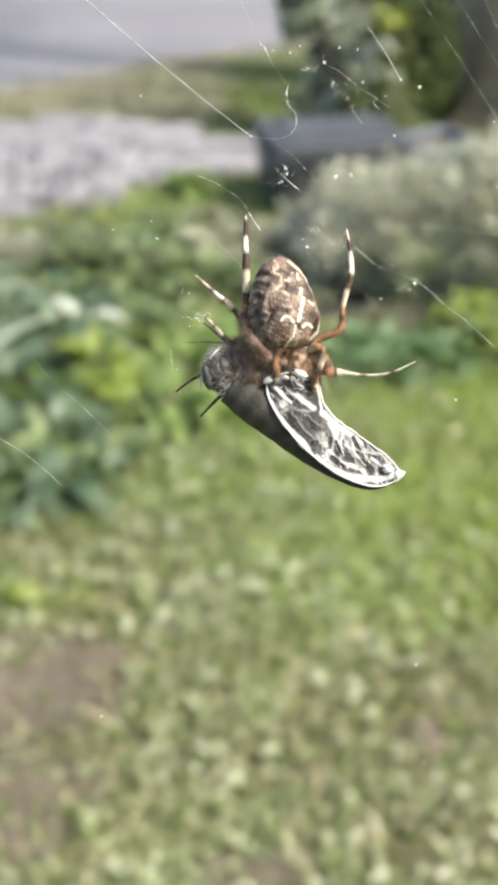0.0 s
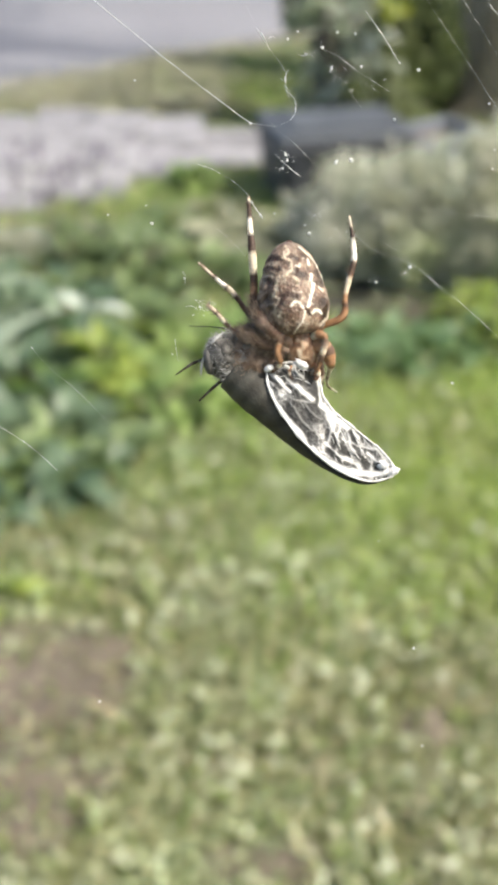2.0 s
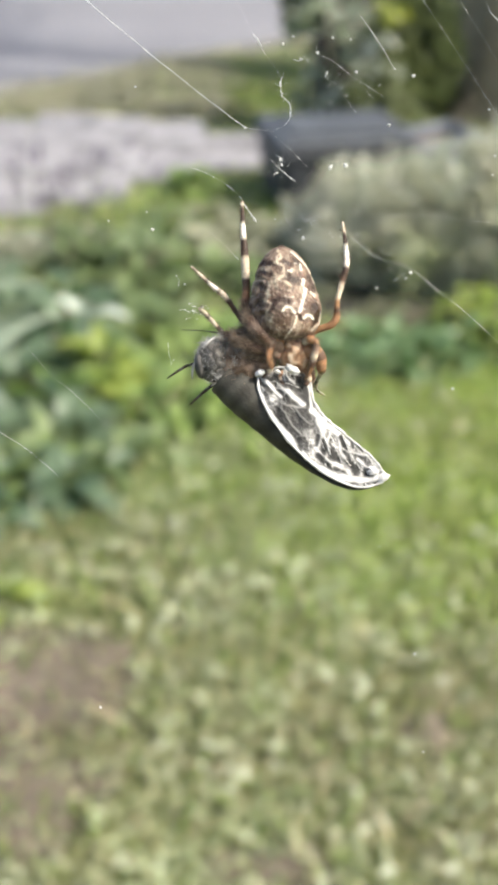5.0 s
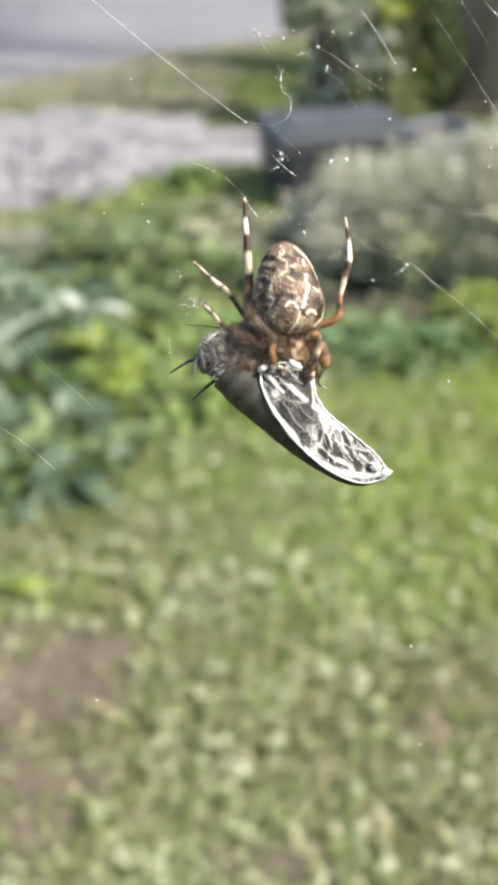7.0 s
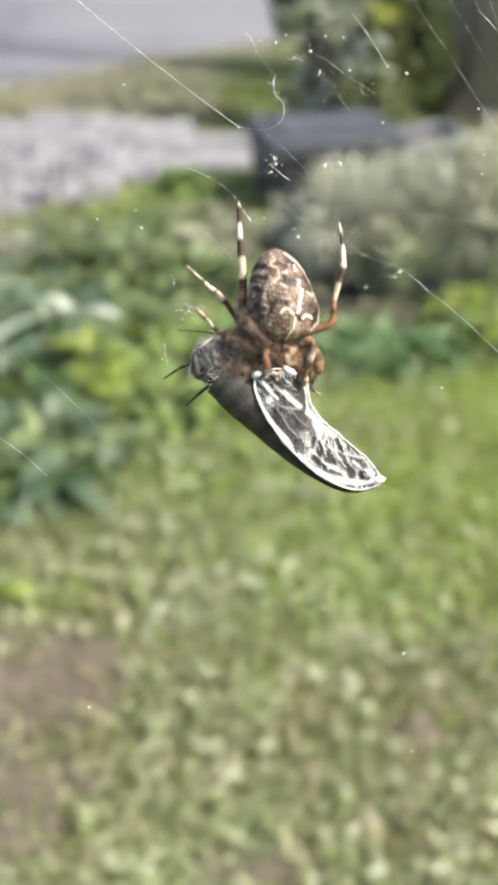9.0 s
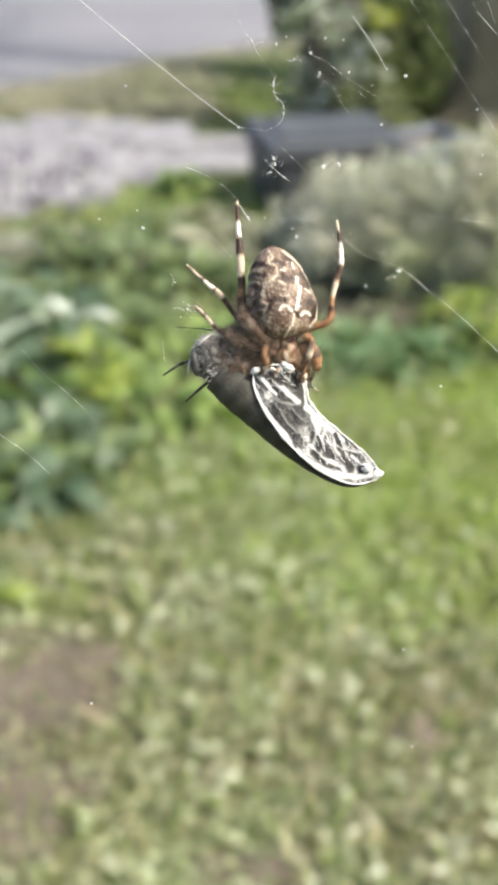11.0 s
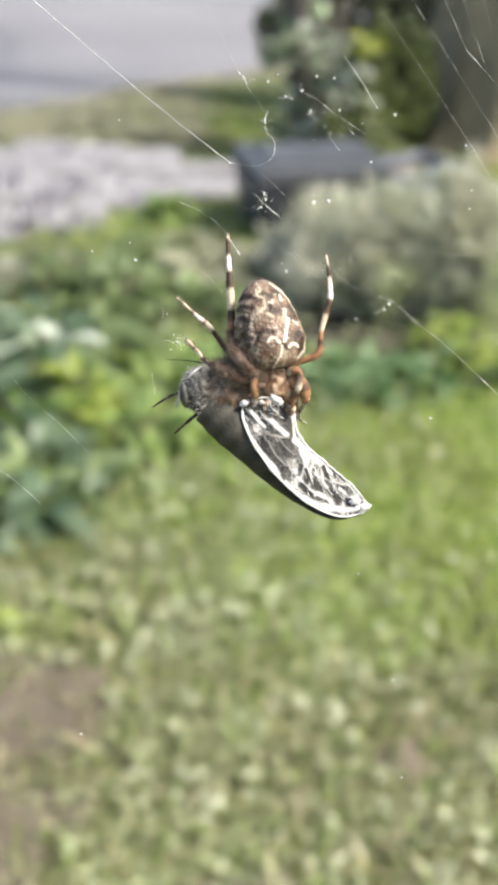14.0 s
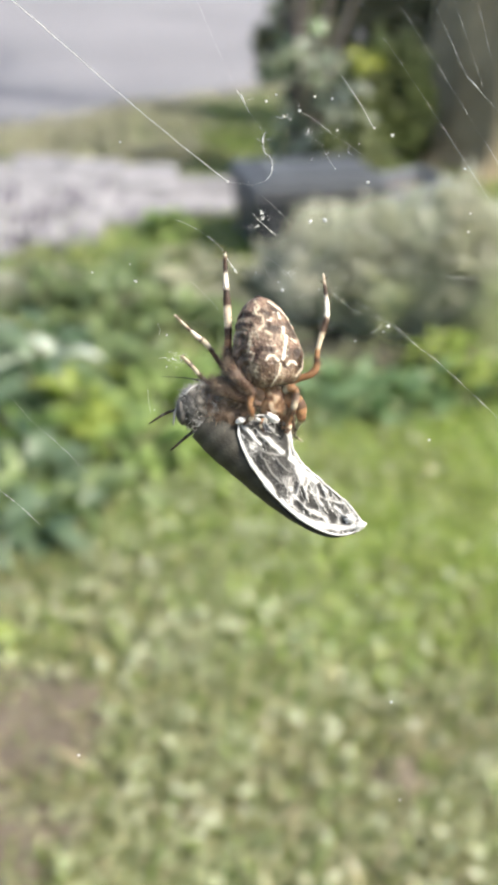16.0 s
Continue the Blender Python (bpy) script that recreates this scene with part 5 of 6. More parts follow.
def build_prey():
    rng = random.Random(17)
    prey = new("winged_insect")
    prey.matrix_basis = sway_pose(0, 0, 0)
    tagged(prey, "dead grey winged insect wrapped in white silk", "insect")

    def furry(u, n_):
        return lerp(lerp((0.022, 0.020, 0.017), (0.115, 0.105, 0.09), 0.5 + 1.3 * n_), (0.36, 0.34, 0.31), 0.9 * max(0.0, u.y - 0.5) * (0.6 + n_))

    v, f, t = blob((-3.07, 8.79, 0.6), (2.05, 2.35, 2.0), (0, 0, 20), 26, 34, 0.10, 2, furry, PIVOT)
    head = piece("head", mesh_from("head", v, f, SHELL, True, t), prey, "dusty grey head")
    for cx, cy, cz, ra, tn in ((-4.68, 8.33, 1.1, (0.6, 1.4, 1.1), 8), (-3.40, 8.70, 1.8, (1.0, 1.5, 0.75), 18)):
        v, f, t = blob((cx, cy, cz), ra, (0, 0, tn), 18, 22, 0.04, 2, None, PIVOT)
        piece("eye", mesh_from("eye", v, f, EYE_GREY), head, "large grey compound eye")
    hairs = []
    for i in range(500):
        d = Vector((rng.gauss(0, 1), rng.gauss(0, 1), rng.gauss(0.4, 1))).normalized()
        p = Vector((d.x * 2.0, d.y * 2.3, d.z * 1.95)) + Vector((-3.07, 8.79, 0.6))
        e = p + (d + Vector((rng.gauss(0, 0.4), rng.gauss(0, 0.4), 0))) * rng.uniform(0.2, 0.45)
        hairs.append(tube([(*p, 0.025), (*e, 0.006)], 3, None, 0.001, PIVOT))
    v, f, t = merge(hairs)
    piece("fur", mesh_from("fur", v, f, HAIR_GREY), head, "short grey fur")
    # silvery edge of the eye, and the head's top highlight modelled as a pale strip
    for pts, r in (([(-5.50, 6.9, 1.3), (-5.38, 8.1, 1.5), (-4.95, 9.10, 1.7)], 0.09), ([(-4.45, 10.0, 1.9), (-3.82, 10.62, 1.9), (-3.05, 11.2, 1.6)], 0.10)):
        line = [(*q, r * (0.5 + math.sin(math.pi * i / 10))) for i, q in enumerate(glide(pts, 5))]
        v, f, t = tube(line, 8, lambda u: (0.34, 0.33, 0.31), 0.001, PIVOT)
        piece("pale_strip", mesh_from("pale_strip", v, f, SHELL, True, t), head, "pale strip: silvery eye edge, and a highlight on top")

    def thorax_tint(u, n_):
        return lerp(lerp((0.06, 0.038, 0.024), (0.17, 0.112, 0.072), 0.5 + 1.0 * n_), (0.27, 0.20, 0.15), max(0.0, n_ * 1.1))

    v, f, t = blob((-0.29, 8.79, 0.2), (3.3, 3.5, 2.5), (0, 0, -30), 30, 40, 0.10, 3, thorax_tint, PIVOT)
    thorax = piece("thorax", mesh_from("thorax", v, f, SHELL, True, t), prey, "dark furry thorax")
    hairs = []
    for i in range(2400):
        d = Vector((rng.gauss(0, 1), rng.gauss(0, 1), rng.gauss(0.3, 1))).normalized()
        m = Euler((0, 0, radians(-30))).to_matrix()
        p = m @ Vector((d.x * 3.25, d.y * 3.45, d.z * 2.45)) + Vector((-0.29, 8.79, 0.2))
        e = p + (m @ d + Vector((rng.gauss(0, 0.4), rng.gauss(0, 0.4), 0))) * rng.uniform(0.3, 0.75)
        hairs.append(tube([(*p, 0.028), (*e, 0.006)], 3, None, 0.001, PIVOT))
    v, f, t = merge(hairs)
    piece("fur", mesh_from("fur", v, f, FUR), thorax, "short brown fur")
    # paler tufts between head and thorax
    for cx, cy, cz, wide in ((-3.6, 10.3, 1.7, 0.36), (-4.3, 9.4, 1.6, 0.3), (-2.7, 10.7, 1.7, 0.34), (-1.64, 10.4, 2.1, 0.42), (-0.34, 9.6, 2.7, 0.42), (-2.7, 7.3, 2.3, 0.36), (-1.0, 8.3, 2.6, 0.3), (0.6, 11.0, 2.2, 0.5)):
        hairs = []
        for i in range(80):
            p = Vector((cx + rng.gauss(0, wide), cy + rng.gauss(0, wide), cz - 0.25 + rng.gauss(0, 0.1)))
            e = p + Vector((rng.gauss(-0.2, 0.3), rng.gauss(0.2, 0.3), 0.35))
            hairs.append(tube([(*p, 0.035), (*e, 0.008)], 3, None, 0.001, PIVOT))
        v, f, t = merge(hairs)
        piece("hair_tuft", mesh_from("hair_tuft", v, f, HAIR_GREY), thorax, "pale grey tuft of hair")
    # tapering ringed abdomen below the wing
    line = glide([(-2.08, 7.46, 0.2, 2.25), (0.06, 5.55, 0.3, 2.46), (2.37, 3.35, 0.3, 2.22), (5.15, 0.69, 0.2, 1.93), (8.04, -1.62, 0.0, 1.6), (10.82, -3.41, -0.1, 1.05), (13.36, -3.70, 0.0, 0.35)], 14)
    ringed = [(q[0], q[1], q[2], q[3] * (1 + 0.010 * math.cos(i * 2 * math.pi / 9))) for i, q in enumerate(line)]

    def belly(fr):
        far = min(1.0, fr / 0.5)
        return lerp(lerp((0.038, 0.035, 0.027), (0.022, 0.020, 0.0145), far), lerp((0.06, 0.056, 0.045), (0.038, 0.035, 0.0265), far), 0.5 + 0.5 * math.cos(fr * (len(line) - 1) * 2 * math.pi / 9))

    v, f, t = tube(ringed, 32, belly, 0.001, PIVOT)
    piece("abdomen", mesh_from("abdomen", v, f, SHELL, True, t), prey, "dark olive-grey ringed abdomen")
    wing = piece("wing", wing_mesh("wing", (0, 0, 0)), prey, "crumpled translucent wing with white veins")
    piece("wing", wing_mesh("wing", (-0.35, -0.35, -0.9), False), prey, "crumpled wing lying under the other")
    # rims
    for curve, r0, name in ((0.0, 0.12, "rim"), (1.0, 0.10, "rim")):
        pts = []
        for i in range(70):
            u = i / 69
            p = wing_point(u, curve)
            pts.append((p.x, p.y, p.z + 0.16, r0 * (0.55 + 0.6 * math.sin(math.pi * (0.12 + 0.86 * u))) * (1 + 0.6 * noise.noise(Vector((u * 16, curve, 4))) + 0.5 * noise.noise(Vector((u * 60, curve, 8))))))
        v, f, t = tube(pts, 9, None, 0.001, PIVOT)
        piece(name, mesh_from(name, v, f, SILK), wing, "uneven white wing rim")
    # veins and silk strands over the wing
    veins = []
    for w0, w1, u0, u1, r in ((0.99, 0.97, 0.30, 0.58, 0.10), (0.97, 0.45, 0.50, 0.62, 0.09), (0.90, 0.40, 0.58, 0.70, 0.07), (0.98, 0.55, 0.66, 0.78, 0.07)):
        v, f, t = strand([(u0 + (u1 - u0) * i / 14, w0 + (w1 - w0) * i / 14 + 0.012 * math.sin(i * 1.3)) for i in range(15)], r, rng, 0.02)
        piece("vein", mesh_from("vein", v, f, SILK), wing)
    for i in range(14):
        u, w = rng.uniform(0.50, 0.97), rng.uniform(0.05, 0.95)
        du, dw = rng.uniform(0.04, 0.12), -rng.uniform(0.2, 0.5)
        veins.append(strand([(min(0.99, max(0.01, u + du * k / 5)), min(0.98, max(0.02, w + dw * k / 5))) for k in range(6)], rng.uniform(0.02, 0.05), rng))
    for i in range(6):
        u, w = rng.uniform(0.02, 0.30), rng.uniform(0.05, 0.95)
        du, dw = rng.uniform(0.04, 0.10), rng.uniform(0.1, 0.3)
        veins.append(strand([(min(0.99, max(0.01, u + du * k / 5)), min(0.98, max(0.02, w + dw * k / 5))) for k in range(6)], rng.uniform(0.015, 0.035), rng))
    v, f, t = merge(veins)
    tagged(piece("silk_mesh", mesh_from("silk_mesh", v, f, SILK), wing, "branching white silk strands"), kind="stuff")
    for cx, cy, cz, ra, tn in ((1.39, 7.40, 3.0, (0.5, 0.3, 0.3), 20), (4.57, 7.75, 3.4, (0.7, 0.36, 0.3), -22), (3.18, 7.52, 3.0, (0.3, 0.15, 0.2), -30),
                               (13.77, -3.18, 0.9, (0.7, 0.4, 0.35), 25), (12.90, -2.60, 1.0, (0.5, 0.3, 0.3), -10)):
        v, f, t = blob((cx, cy, cz), ra, (0, 0, tn), 16, 20, 0.7, 2.2, None, PIVOT)
        piece("silk_knot", mesh_from("silk_knot", v, f, SILK), prey, "glossy white silk knot")
    # legs
    for k, pts in enumerate(([(-4.57, 8.91, 0.2, 0.20), (-5.55, 8.50, 0.3, 0.13), (-6.42, 8.16, 0.4, 0.16), (-8.10, 7.06, 0.4, 0.07)],
                             [(-3.07, 6.71, -0.6, 0.2), (-4.22, 5.78, 0.2, 0.17), (-5.78, 4.34, 0.4, 0.09)],
                             [(-2.26, 11.57, 0.4, 0.12), (-4.40, 11.91, 0.3, 0.05), (-6.71, 12.03, 0.2, 0.03)],
                             [(-2.26, 11.34, 1.0, 0.13), (-3.53, 12.72, 1.0, 0.09), (-4.68, 13.82, 0.8, 0.05)])):
        v, f, t = tube(glide(pts, 8), 9, banded([(0, DARK), (0.35, GREY), (0.45, DARK), (0.7, GREY), (0.75, DARK)]), 0.001, PIVOT)
        piece("leg" if k < 2 else "feeler", mesh_from("leg", v, f, SHELL, True, t), prey, "thin dark jointed leg" if k < 2 else "")
    return prey


winged_insect = build_prey()


# ---- web ----
def thread(web, points, radius, origin, steps=26):
    """One strand, uneven in thickness where droplets of glue and dust sit on it."""
    line = glide([(*p, radius) if len(p) == 3 else (p[0], p[1], 0.0, radius) for p in points], steps)
    k = 0.44 if radius < 0.03 else 0.58
    out = []
    for q in line:
        drop = max(0.0, noise.noise(Vector((q[0] * 2.4, q[1] * 2.4, 3)))) ** 1.5
        slack = noise.noise(Vector((q[0] * 0.5, q[1] * 0.5, 11)))
        out.append((q[0] + 0.05 * slack, q[1] + 0.05 * slack, q[2], radius * k * (max(0.2, 0.55 + 1.1 * slack) if radius < 0.05 else 0.85 + 0.3 * slack) + radius * k * 2.8 * drop))
    v, f, t = tube(out, 5, None, 0.001, origin)
    piece("thread", mesh_from("thread", v, f, WEB_SILK), web)


def bead(web, x, y, z, radii, origin, turn=0.0):
    v, f, t = blob((x, y, z), [r * 0.62 for r in radii], (0, 0, turn), 10, 12, 1.1, 1.5, None, origin)
    piece("silk_bead", mesh_from("silk_bead", v, f, WEB_SILK), web)


def build_hub():
    web = new("orb_web")
    web.matrix_basis = sway_pose(0, 0, 0)
    tagged(web, "torn middle of an orb web of pale silk", "spider web")
    o = PIVOT
    rng = random.Random(3)
    thread(web, [(-38.81, 63.74), (-26.66, 54.14), (-21.28, 49.74), (-16.08, 45.35), (-11.34, 41.41), (-8.16, 38.81), (-4.11, 35.63), (-0.35, 32.79)], 0.062, o)
    thread(web, [(-0.35, 32.79), (1.10, 32.62), (2.37, 32.51), (3.70, 33.08)], 0.022, o)
    thread(web, [(3.70, 33.08), (4.16, 33.66), (4.34, 34.47), (4.11, 35.40), (3.41, 36.09), (3.30, 36.96), (3.30, 37.83)], 0.05, o)
    thread(web, [(3.30, 37.83), (2.78, 38.87), (1.68, 40.37)], 0.016, o)
    thread(web, [(1.74, 40.26), (1.10, 41.41), (0.40, 42.57)], 0.05, o)
    thread(web, [(2.14, 29.61), (2.95, 28.98), (3.76, 28.17)], 0.03, o)
    thread(web, [(3.59, 29.84), (3.18, 29.03), (2.83, 27.99)], 0.03, o)
    thread(web, [(4.11, 29.38), (3.24, 29.09), (2.49, 28.57)], 0.025, o)
    thread(web, [(-0.06, 28.23), (1.68, 27.99), (2.95, 28.17)], 0.012, o)
    thread(web, [(4.57, 26.26), (3.70, 25.10), (3.76, 24.06)], 0.014, o)
    thread(web, [(-5.84, 14.05), (-4.97, 13.59), (-4.57, 14.34)], 0.03, o)
    thread(web, [(-5.96, 13.19), (-5.38, 13.88), (-4.22, 14.00)], 0.02, o)
    thread(web, [(0.40, 42.57), (-1.79, 47.08), (-4.11, 52.29)], 0.011, o)
    thread(web, [(-5.84, 28.69), (-3.64, 27.82), (-2.08, 26.84), (-0.93, 25.80), (-0.46, 24.99)], 0.03, o)
    thread(web, [(11.51, 44.30), (13.36, 41.53), (14.98, 38.87)], 0.05, o)
    thread(web, [(11.51, 44.30), (9.20, 48.24), (6.88, 52.29)], 0.022, o)
    thread(web, [(7.00, 41.30), (7.06, 40.49), (8.62, 39.68), (9.89, 38.64), (11.51, 37.54), (13.94, 35.98)], 0.035, o)
    thread(web, [(8.04, 38.75), (7.98, 37.94), (9.37, 37.02), (10.24, 35.40), (11.05, 34.36)], 0.035, o)
    thread(web, [(4.28, 30.6), (5.61, 29.3), (6.88, 28.0)], 0.035, o)
    thread(web, [(1.68, 32.91), (2.9, 31.75), (4.28, 30.6)], 0.014, o)
    thread(web, [(2.72, 29.03), (3.41, 28.46), (4.11, 27.82), (4.80, 27.30)], 0.05, o)
    thread(web, [(2.60, 27.99), (3.30, 28.80), (3.53, 29.61)], 0.045, o)
    thread(web, [(0.81, 27.99), (2.26, 28.23), (3.12, 28.69)], 0.016, o)
    thread(web, [(3.64, 24.06), (4.11, 23.02), (4.80, 22.44), (5.49, 22.38)], 0.04, o)
    thread(web, [(3.30, 25.39), (5.15, 24.06), (6.88, 22.67), (8.73, 21.52)], 0.025, o)
    thread(web, [(6.88, 26.26), (8.33, 24.99), (9.89, 22.90)], 0.022, o)
    thread(web, [(-0.46, 24.99), (0.40, 23.71), (0.75, 23.14)], 0.06, o)
    thread(web, [(-4.11, 22.21), (-2.37, 20.76), (-0.98, 19.20)], 0.02, o)
    thread(web, [(9.3, 19.4), (10.6, 17.8), (12.0, 16.3)], 0.016, o)
    for i in range(24):
        a = Vector((rng.gauss(0, 0.5), rng.gauss(0, 0.3), rng.gauss(0.6, 0.3)))
        b = a + Vector((rng.gauss(0, 0.3), rng.gauss(0, 0.2), 0))
        c = b + Vector((rng.gauss(0, 0.25), rng.gauss(0, 0.25), 0))
        base = Vector((-4.92, 14.05, 0))
        thread(web, [tuple(base + q) for q in (a, b, c)], rng.uniform(0.018, 0.05), o, 4)
    # loose tangles where turns of the spiral have torn and rolled up
    for cx, cy, wide, n in ((11.39, 23.25, 0.7, 7), (6.82, 23.25, 0.5, 5), (5.90, 24.00, 0.5, 5), (7.92, 38.12, 0.5, 5), (9.54, 37.25, 0.9, 7), (3.70, 23.66, 0.6, 6), (3.30, 28.86, 0.8, 8),
                            (5.49, 39.85, 0.5, 5), (4.11, 35.51, 0.5, 5), (3.12, 37.42, 0.4, 5), (1.21, 41.53, 0.4, 4), (12.38, 36.67, 0.8, 5), (8.62, 21.63, 0.6, 5), (14.98, 18.45, 0.7, 6)):
        for i in range(n):
            a = Vector((cx + rng.gauss(0, wide), cy + rng.gauss(0, wide), rng.gauss(0, 0.2)))
            b = a + Vector((rng.gauss(0, 0.35), rng.gauss(0, 0.35), 0))
            c = b + Vector((rng.gauss(0, 0.3), rng.gauss(0, 0.3), 0))
            thread(web, [tuple(a), tuple(b), tuple(c)], rng.uniform(0.016, 0.040), o, 4)
    # glints on strands otherwise too faint, made as short bits of thread
    thread(web, [(-8.21, 10.76, 0), (-8.10, 9.60, 0), (-7.87, 8.44, 0)], 0.032, o)
    thread(web, [(-7.40, 17.70, 0), (-7.11, 17.12, 0), (-7.23, 16.43, 0)], 0.03, o)
    bead(web, -0.35, 32.79, 0.1, (0.22, 0.16, 0.2), o, 0)
    bead(web, 3.24, 37.25, 0.1, (0.14, 0.5, 0.2), o, 0)
    bead(web, 1.10, 41.53, 0.1, (0.12, 0.75, 0.2), o, 25)
    bead(web, 7.06, 40.49, 0.1, (0.25, 0.2, 0.2), o, 0)
    bead(web, 5.61, 21.46, 0.1, (0.27, 0.27, 0.2), o, 0)
    bead(web, 8.39, 28.75, 0.1, (0.26, 0.33, 0.2), o, -30)
    bead(web, 9.95, 28.92, 0.1, (0.3, 0.3, 0.2), o, 0)
    bead(web, 0.64, 23.37, 0.1, (0.16, 0.4, 0.2), o, 30)
    bead(web, 5.38, 39.85, 0.1, (0.26, 0.18, 0.2), o, 0)
    bead(web, 3.53, 41.41, 0.1, (0.22, 0.25, 0.2), o, 0)
    bead(web, 4.57, 42.16, 0.1, (0.2, 0.2, 0.2), o, 0)
    bead(web, 8.62, 42.05, 0.1, (0.2, 0.2, 0.2), o, 0)
    bead(web, 10.47, 41.88, 0.1, (0.2, 0.2, 0.2), o, 0)
    bead(web, 11.05, 38.52, 0.1, (0.2, 0.2, 0.2), o, 0)
    bead(web, 16.89, 38.12, 0.1, (0.3, 0.22, 0.2), o, 0)
    bead(web, 14.40, 33.08, 0.1, (0.24, 0.2, 0.2), o, 0)
    bead(web, 3.24, 29.61, 0.1, (0.16, 0.26, 0.2), o, 20)
    bead(web, 2.95, 28.17, 0.1, (0.2, 0.12, 0.2), o, 0)
    bead(web, 3.41, 28.98, 0.1, (0.14, 0.22, 0.2), o, 0)
    bead(web, 8.04, 38.40, 0.1, (0.14, 0.34, 0.2), o, 0)
    bead(web, -5.61, 14.00, 0.1, (0.2, 0.1, 0.2), o, 15)
    bead(web, -4.74, 14.34, 0.1, (0.25, 0.14, 0.2), o, 0)
    bead(web, -6.30, 13.19, 0.1, (0.14, 0.08, 0.2), o, 30)
    bead(web, 5.15, 22.33, 0.1, (0.2, 0.12, 0.2), o, 0)
    bead(web, 14.98, 38.87, 0.1, (0.16, 0.16, 0.2), o, 0)
    bead(web, 9.43, 21.63, 0.1, (0.12, 0.2, 0.2), o, 0)
    bead(web, 4.28, 34.24, 0.1, (0.12, 0.3, 0.2), o, 10)
    return web


orb_web = build_hub()


def build_outer():
    web = new("web_stays")
    web.matrix_basis = WEB_PLACE
    tagged(web, "outer stays of the web, long pale threads", "spider web")
    o = (0, 0, 0)
    thread(web, [(10.01, 21.86), (12.49, 19.90), (16.25, 18.51), (19.14, 16.14), (22.38, 13.59), (32.33, 4.28)], 0.042, o)
    thread(web, [(32.33, 3.70), (60.0, -120.0, -20.0), (330.0, -1000.0, -740.0)], 0.035, o)
    thread(web, [(15.73, 48.64), (17.87, 45.52), (21.92, 39.33), (25.51, 33.66), (30.02, 26.37)], 0.029, o)
    thread(web, [(11.51, 55.18), (13.59, 51.94), (15.73, 48.64)], 0.015, o)
    thread(web, [(5.73, 50.32), (10.35, 49.68), (15.73, 48.64)], 0.021, o)
    thread(web, [(14.98, 56.05), (18.51, 50.44), (21.63, 45.46), (25.51, 39.21), (30.02, 31.75)], 0.029, o)
    thread(web, [(19.32, 56.33), (21.92, 50.44), (23.42, 46.96), (24.58, 44.59)], 0.025, o)
    thread(web, [(24.12, 45.11), (24.70, 44.48), (25.68, 43.44), (28.86, 40.02)], 0.035, o)
    thread(web, [(21.92, 56.33), (23.95, 50.44), (26.14, 43.73)], 0.024, o)
    thread(web, [(24.81, 56.33), (26.14, 50.44), (27.24, 45.92)], 0.020, o)
    thread(web, [(14.40, 24.06), (18.45, 24.06), (22.50, 23.48), (30.02, 22.90)], 0.03, o)
    thread(web, [(-32.45, 5.44), (-25.51, 1.56), (-22.61, -0.35), (-19.90, -2.78)], 0.044, o)
    thread(web, [(-32.45, 5.44), (-90.0, 40.0, -60.0), (-420.0, -560.0, -1500.0)], 0.044, o)
    thread(web, [(-23.19, 10.64), (-21.17, 8.21), (-17.99, 5.44), (-14.98, 2.54)], 0.028, o)
    thread(web, [(13.13, -8.44), (14.98, -11.63), (17.00, -14.23)], 0.011, o)
    bead(web, -10.30, 22.61, 0.0, (0.24, 0.216, 0.24), o)
    bead(web, -14.81, 23.48, 0.0, (0.17, 0.153, 0.17), o)
    bead(web, 20.47, 6.30, 0.0, (0.22, 0.198, 0.22), o)
    bead(web, 16.60, -20.88, 0.0, (0.2, 0.180, 0.2), o)
    bead(web, -15.56, -26.37, 0.0, (0.18, 0.162, 0.18), o)
    bead(web, 16.14, 18.16, 0.0, (0.26, 0.234, 0.26), o)
    bead(web, 15.67, 17.58, 0.0, (0.2, 0.180, 0.2), o)
    bead(web, 12.67, 16.60, 0.0, (0.2, 0.180, 0.2), o)
    bead(web, -10.93, 24.41, 0.0, (0.12, 0.108, 0.12), o)
    bead(web, -12.09, 37.25, 0.0, (0.17, 0.153, 0.17), o)
    bead(web, 24.81, 30.19, 0.0, (0.2, 0.180, 0.2), o)
    bead(web, 24.58, 28.23, 0.0, (0.2, 0.180, 0.2), o)
    bead(web, 17.47, -30.89, 0.0, (0.15, 0.135, 0.15), o)
    bead(web, 12.96, -9.89, 0.0, (0.13, 0.117, 0.13), o)
    bead(web, 2.26, 23.66, 0.0, (0.12, 0.108, 0.12), o)
    bead(web, -7.00, 17.00, 0.0, (0.14, 0.126, 0.14), o)
    bead(web, 24.23, 34.93, 0.0, (0.17, 0.153, 0.17), o)
    bead(web, -8.16, 9.20, 0.0, (0.1, 0.090, 0.1), o)
    return web


web_stays = build_outer()

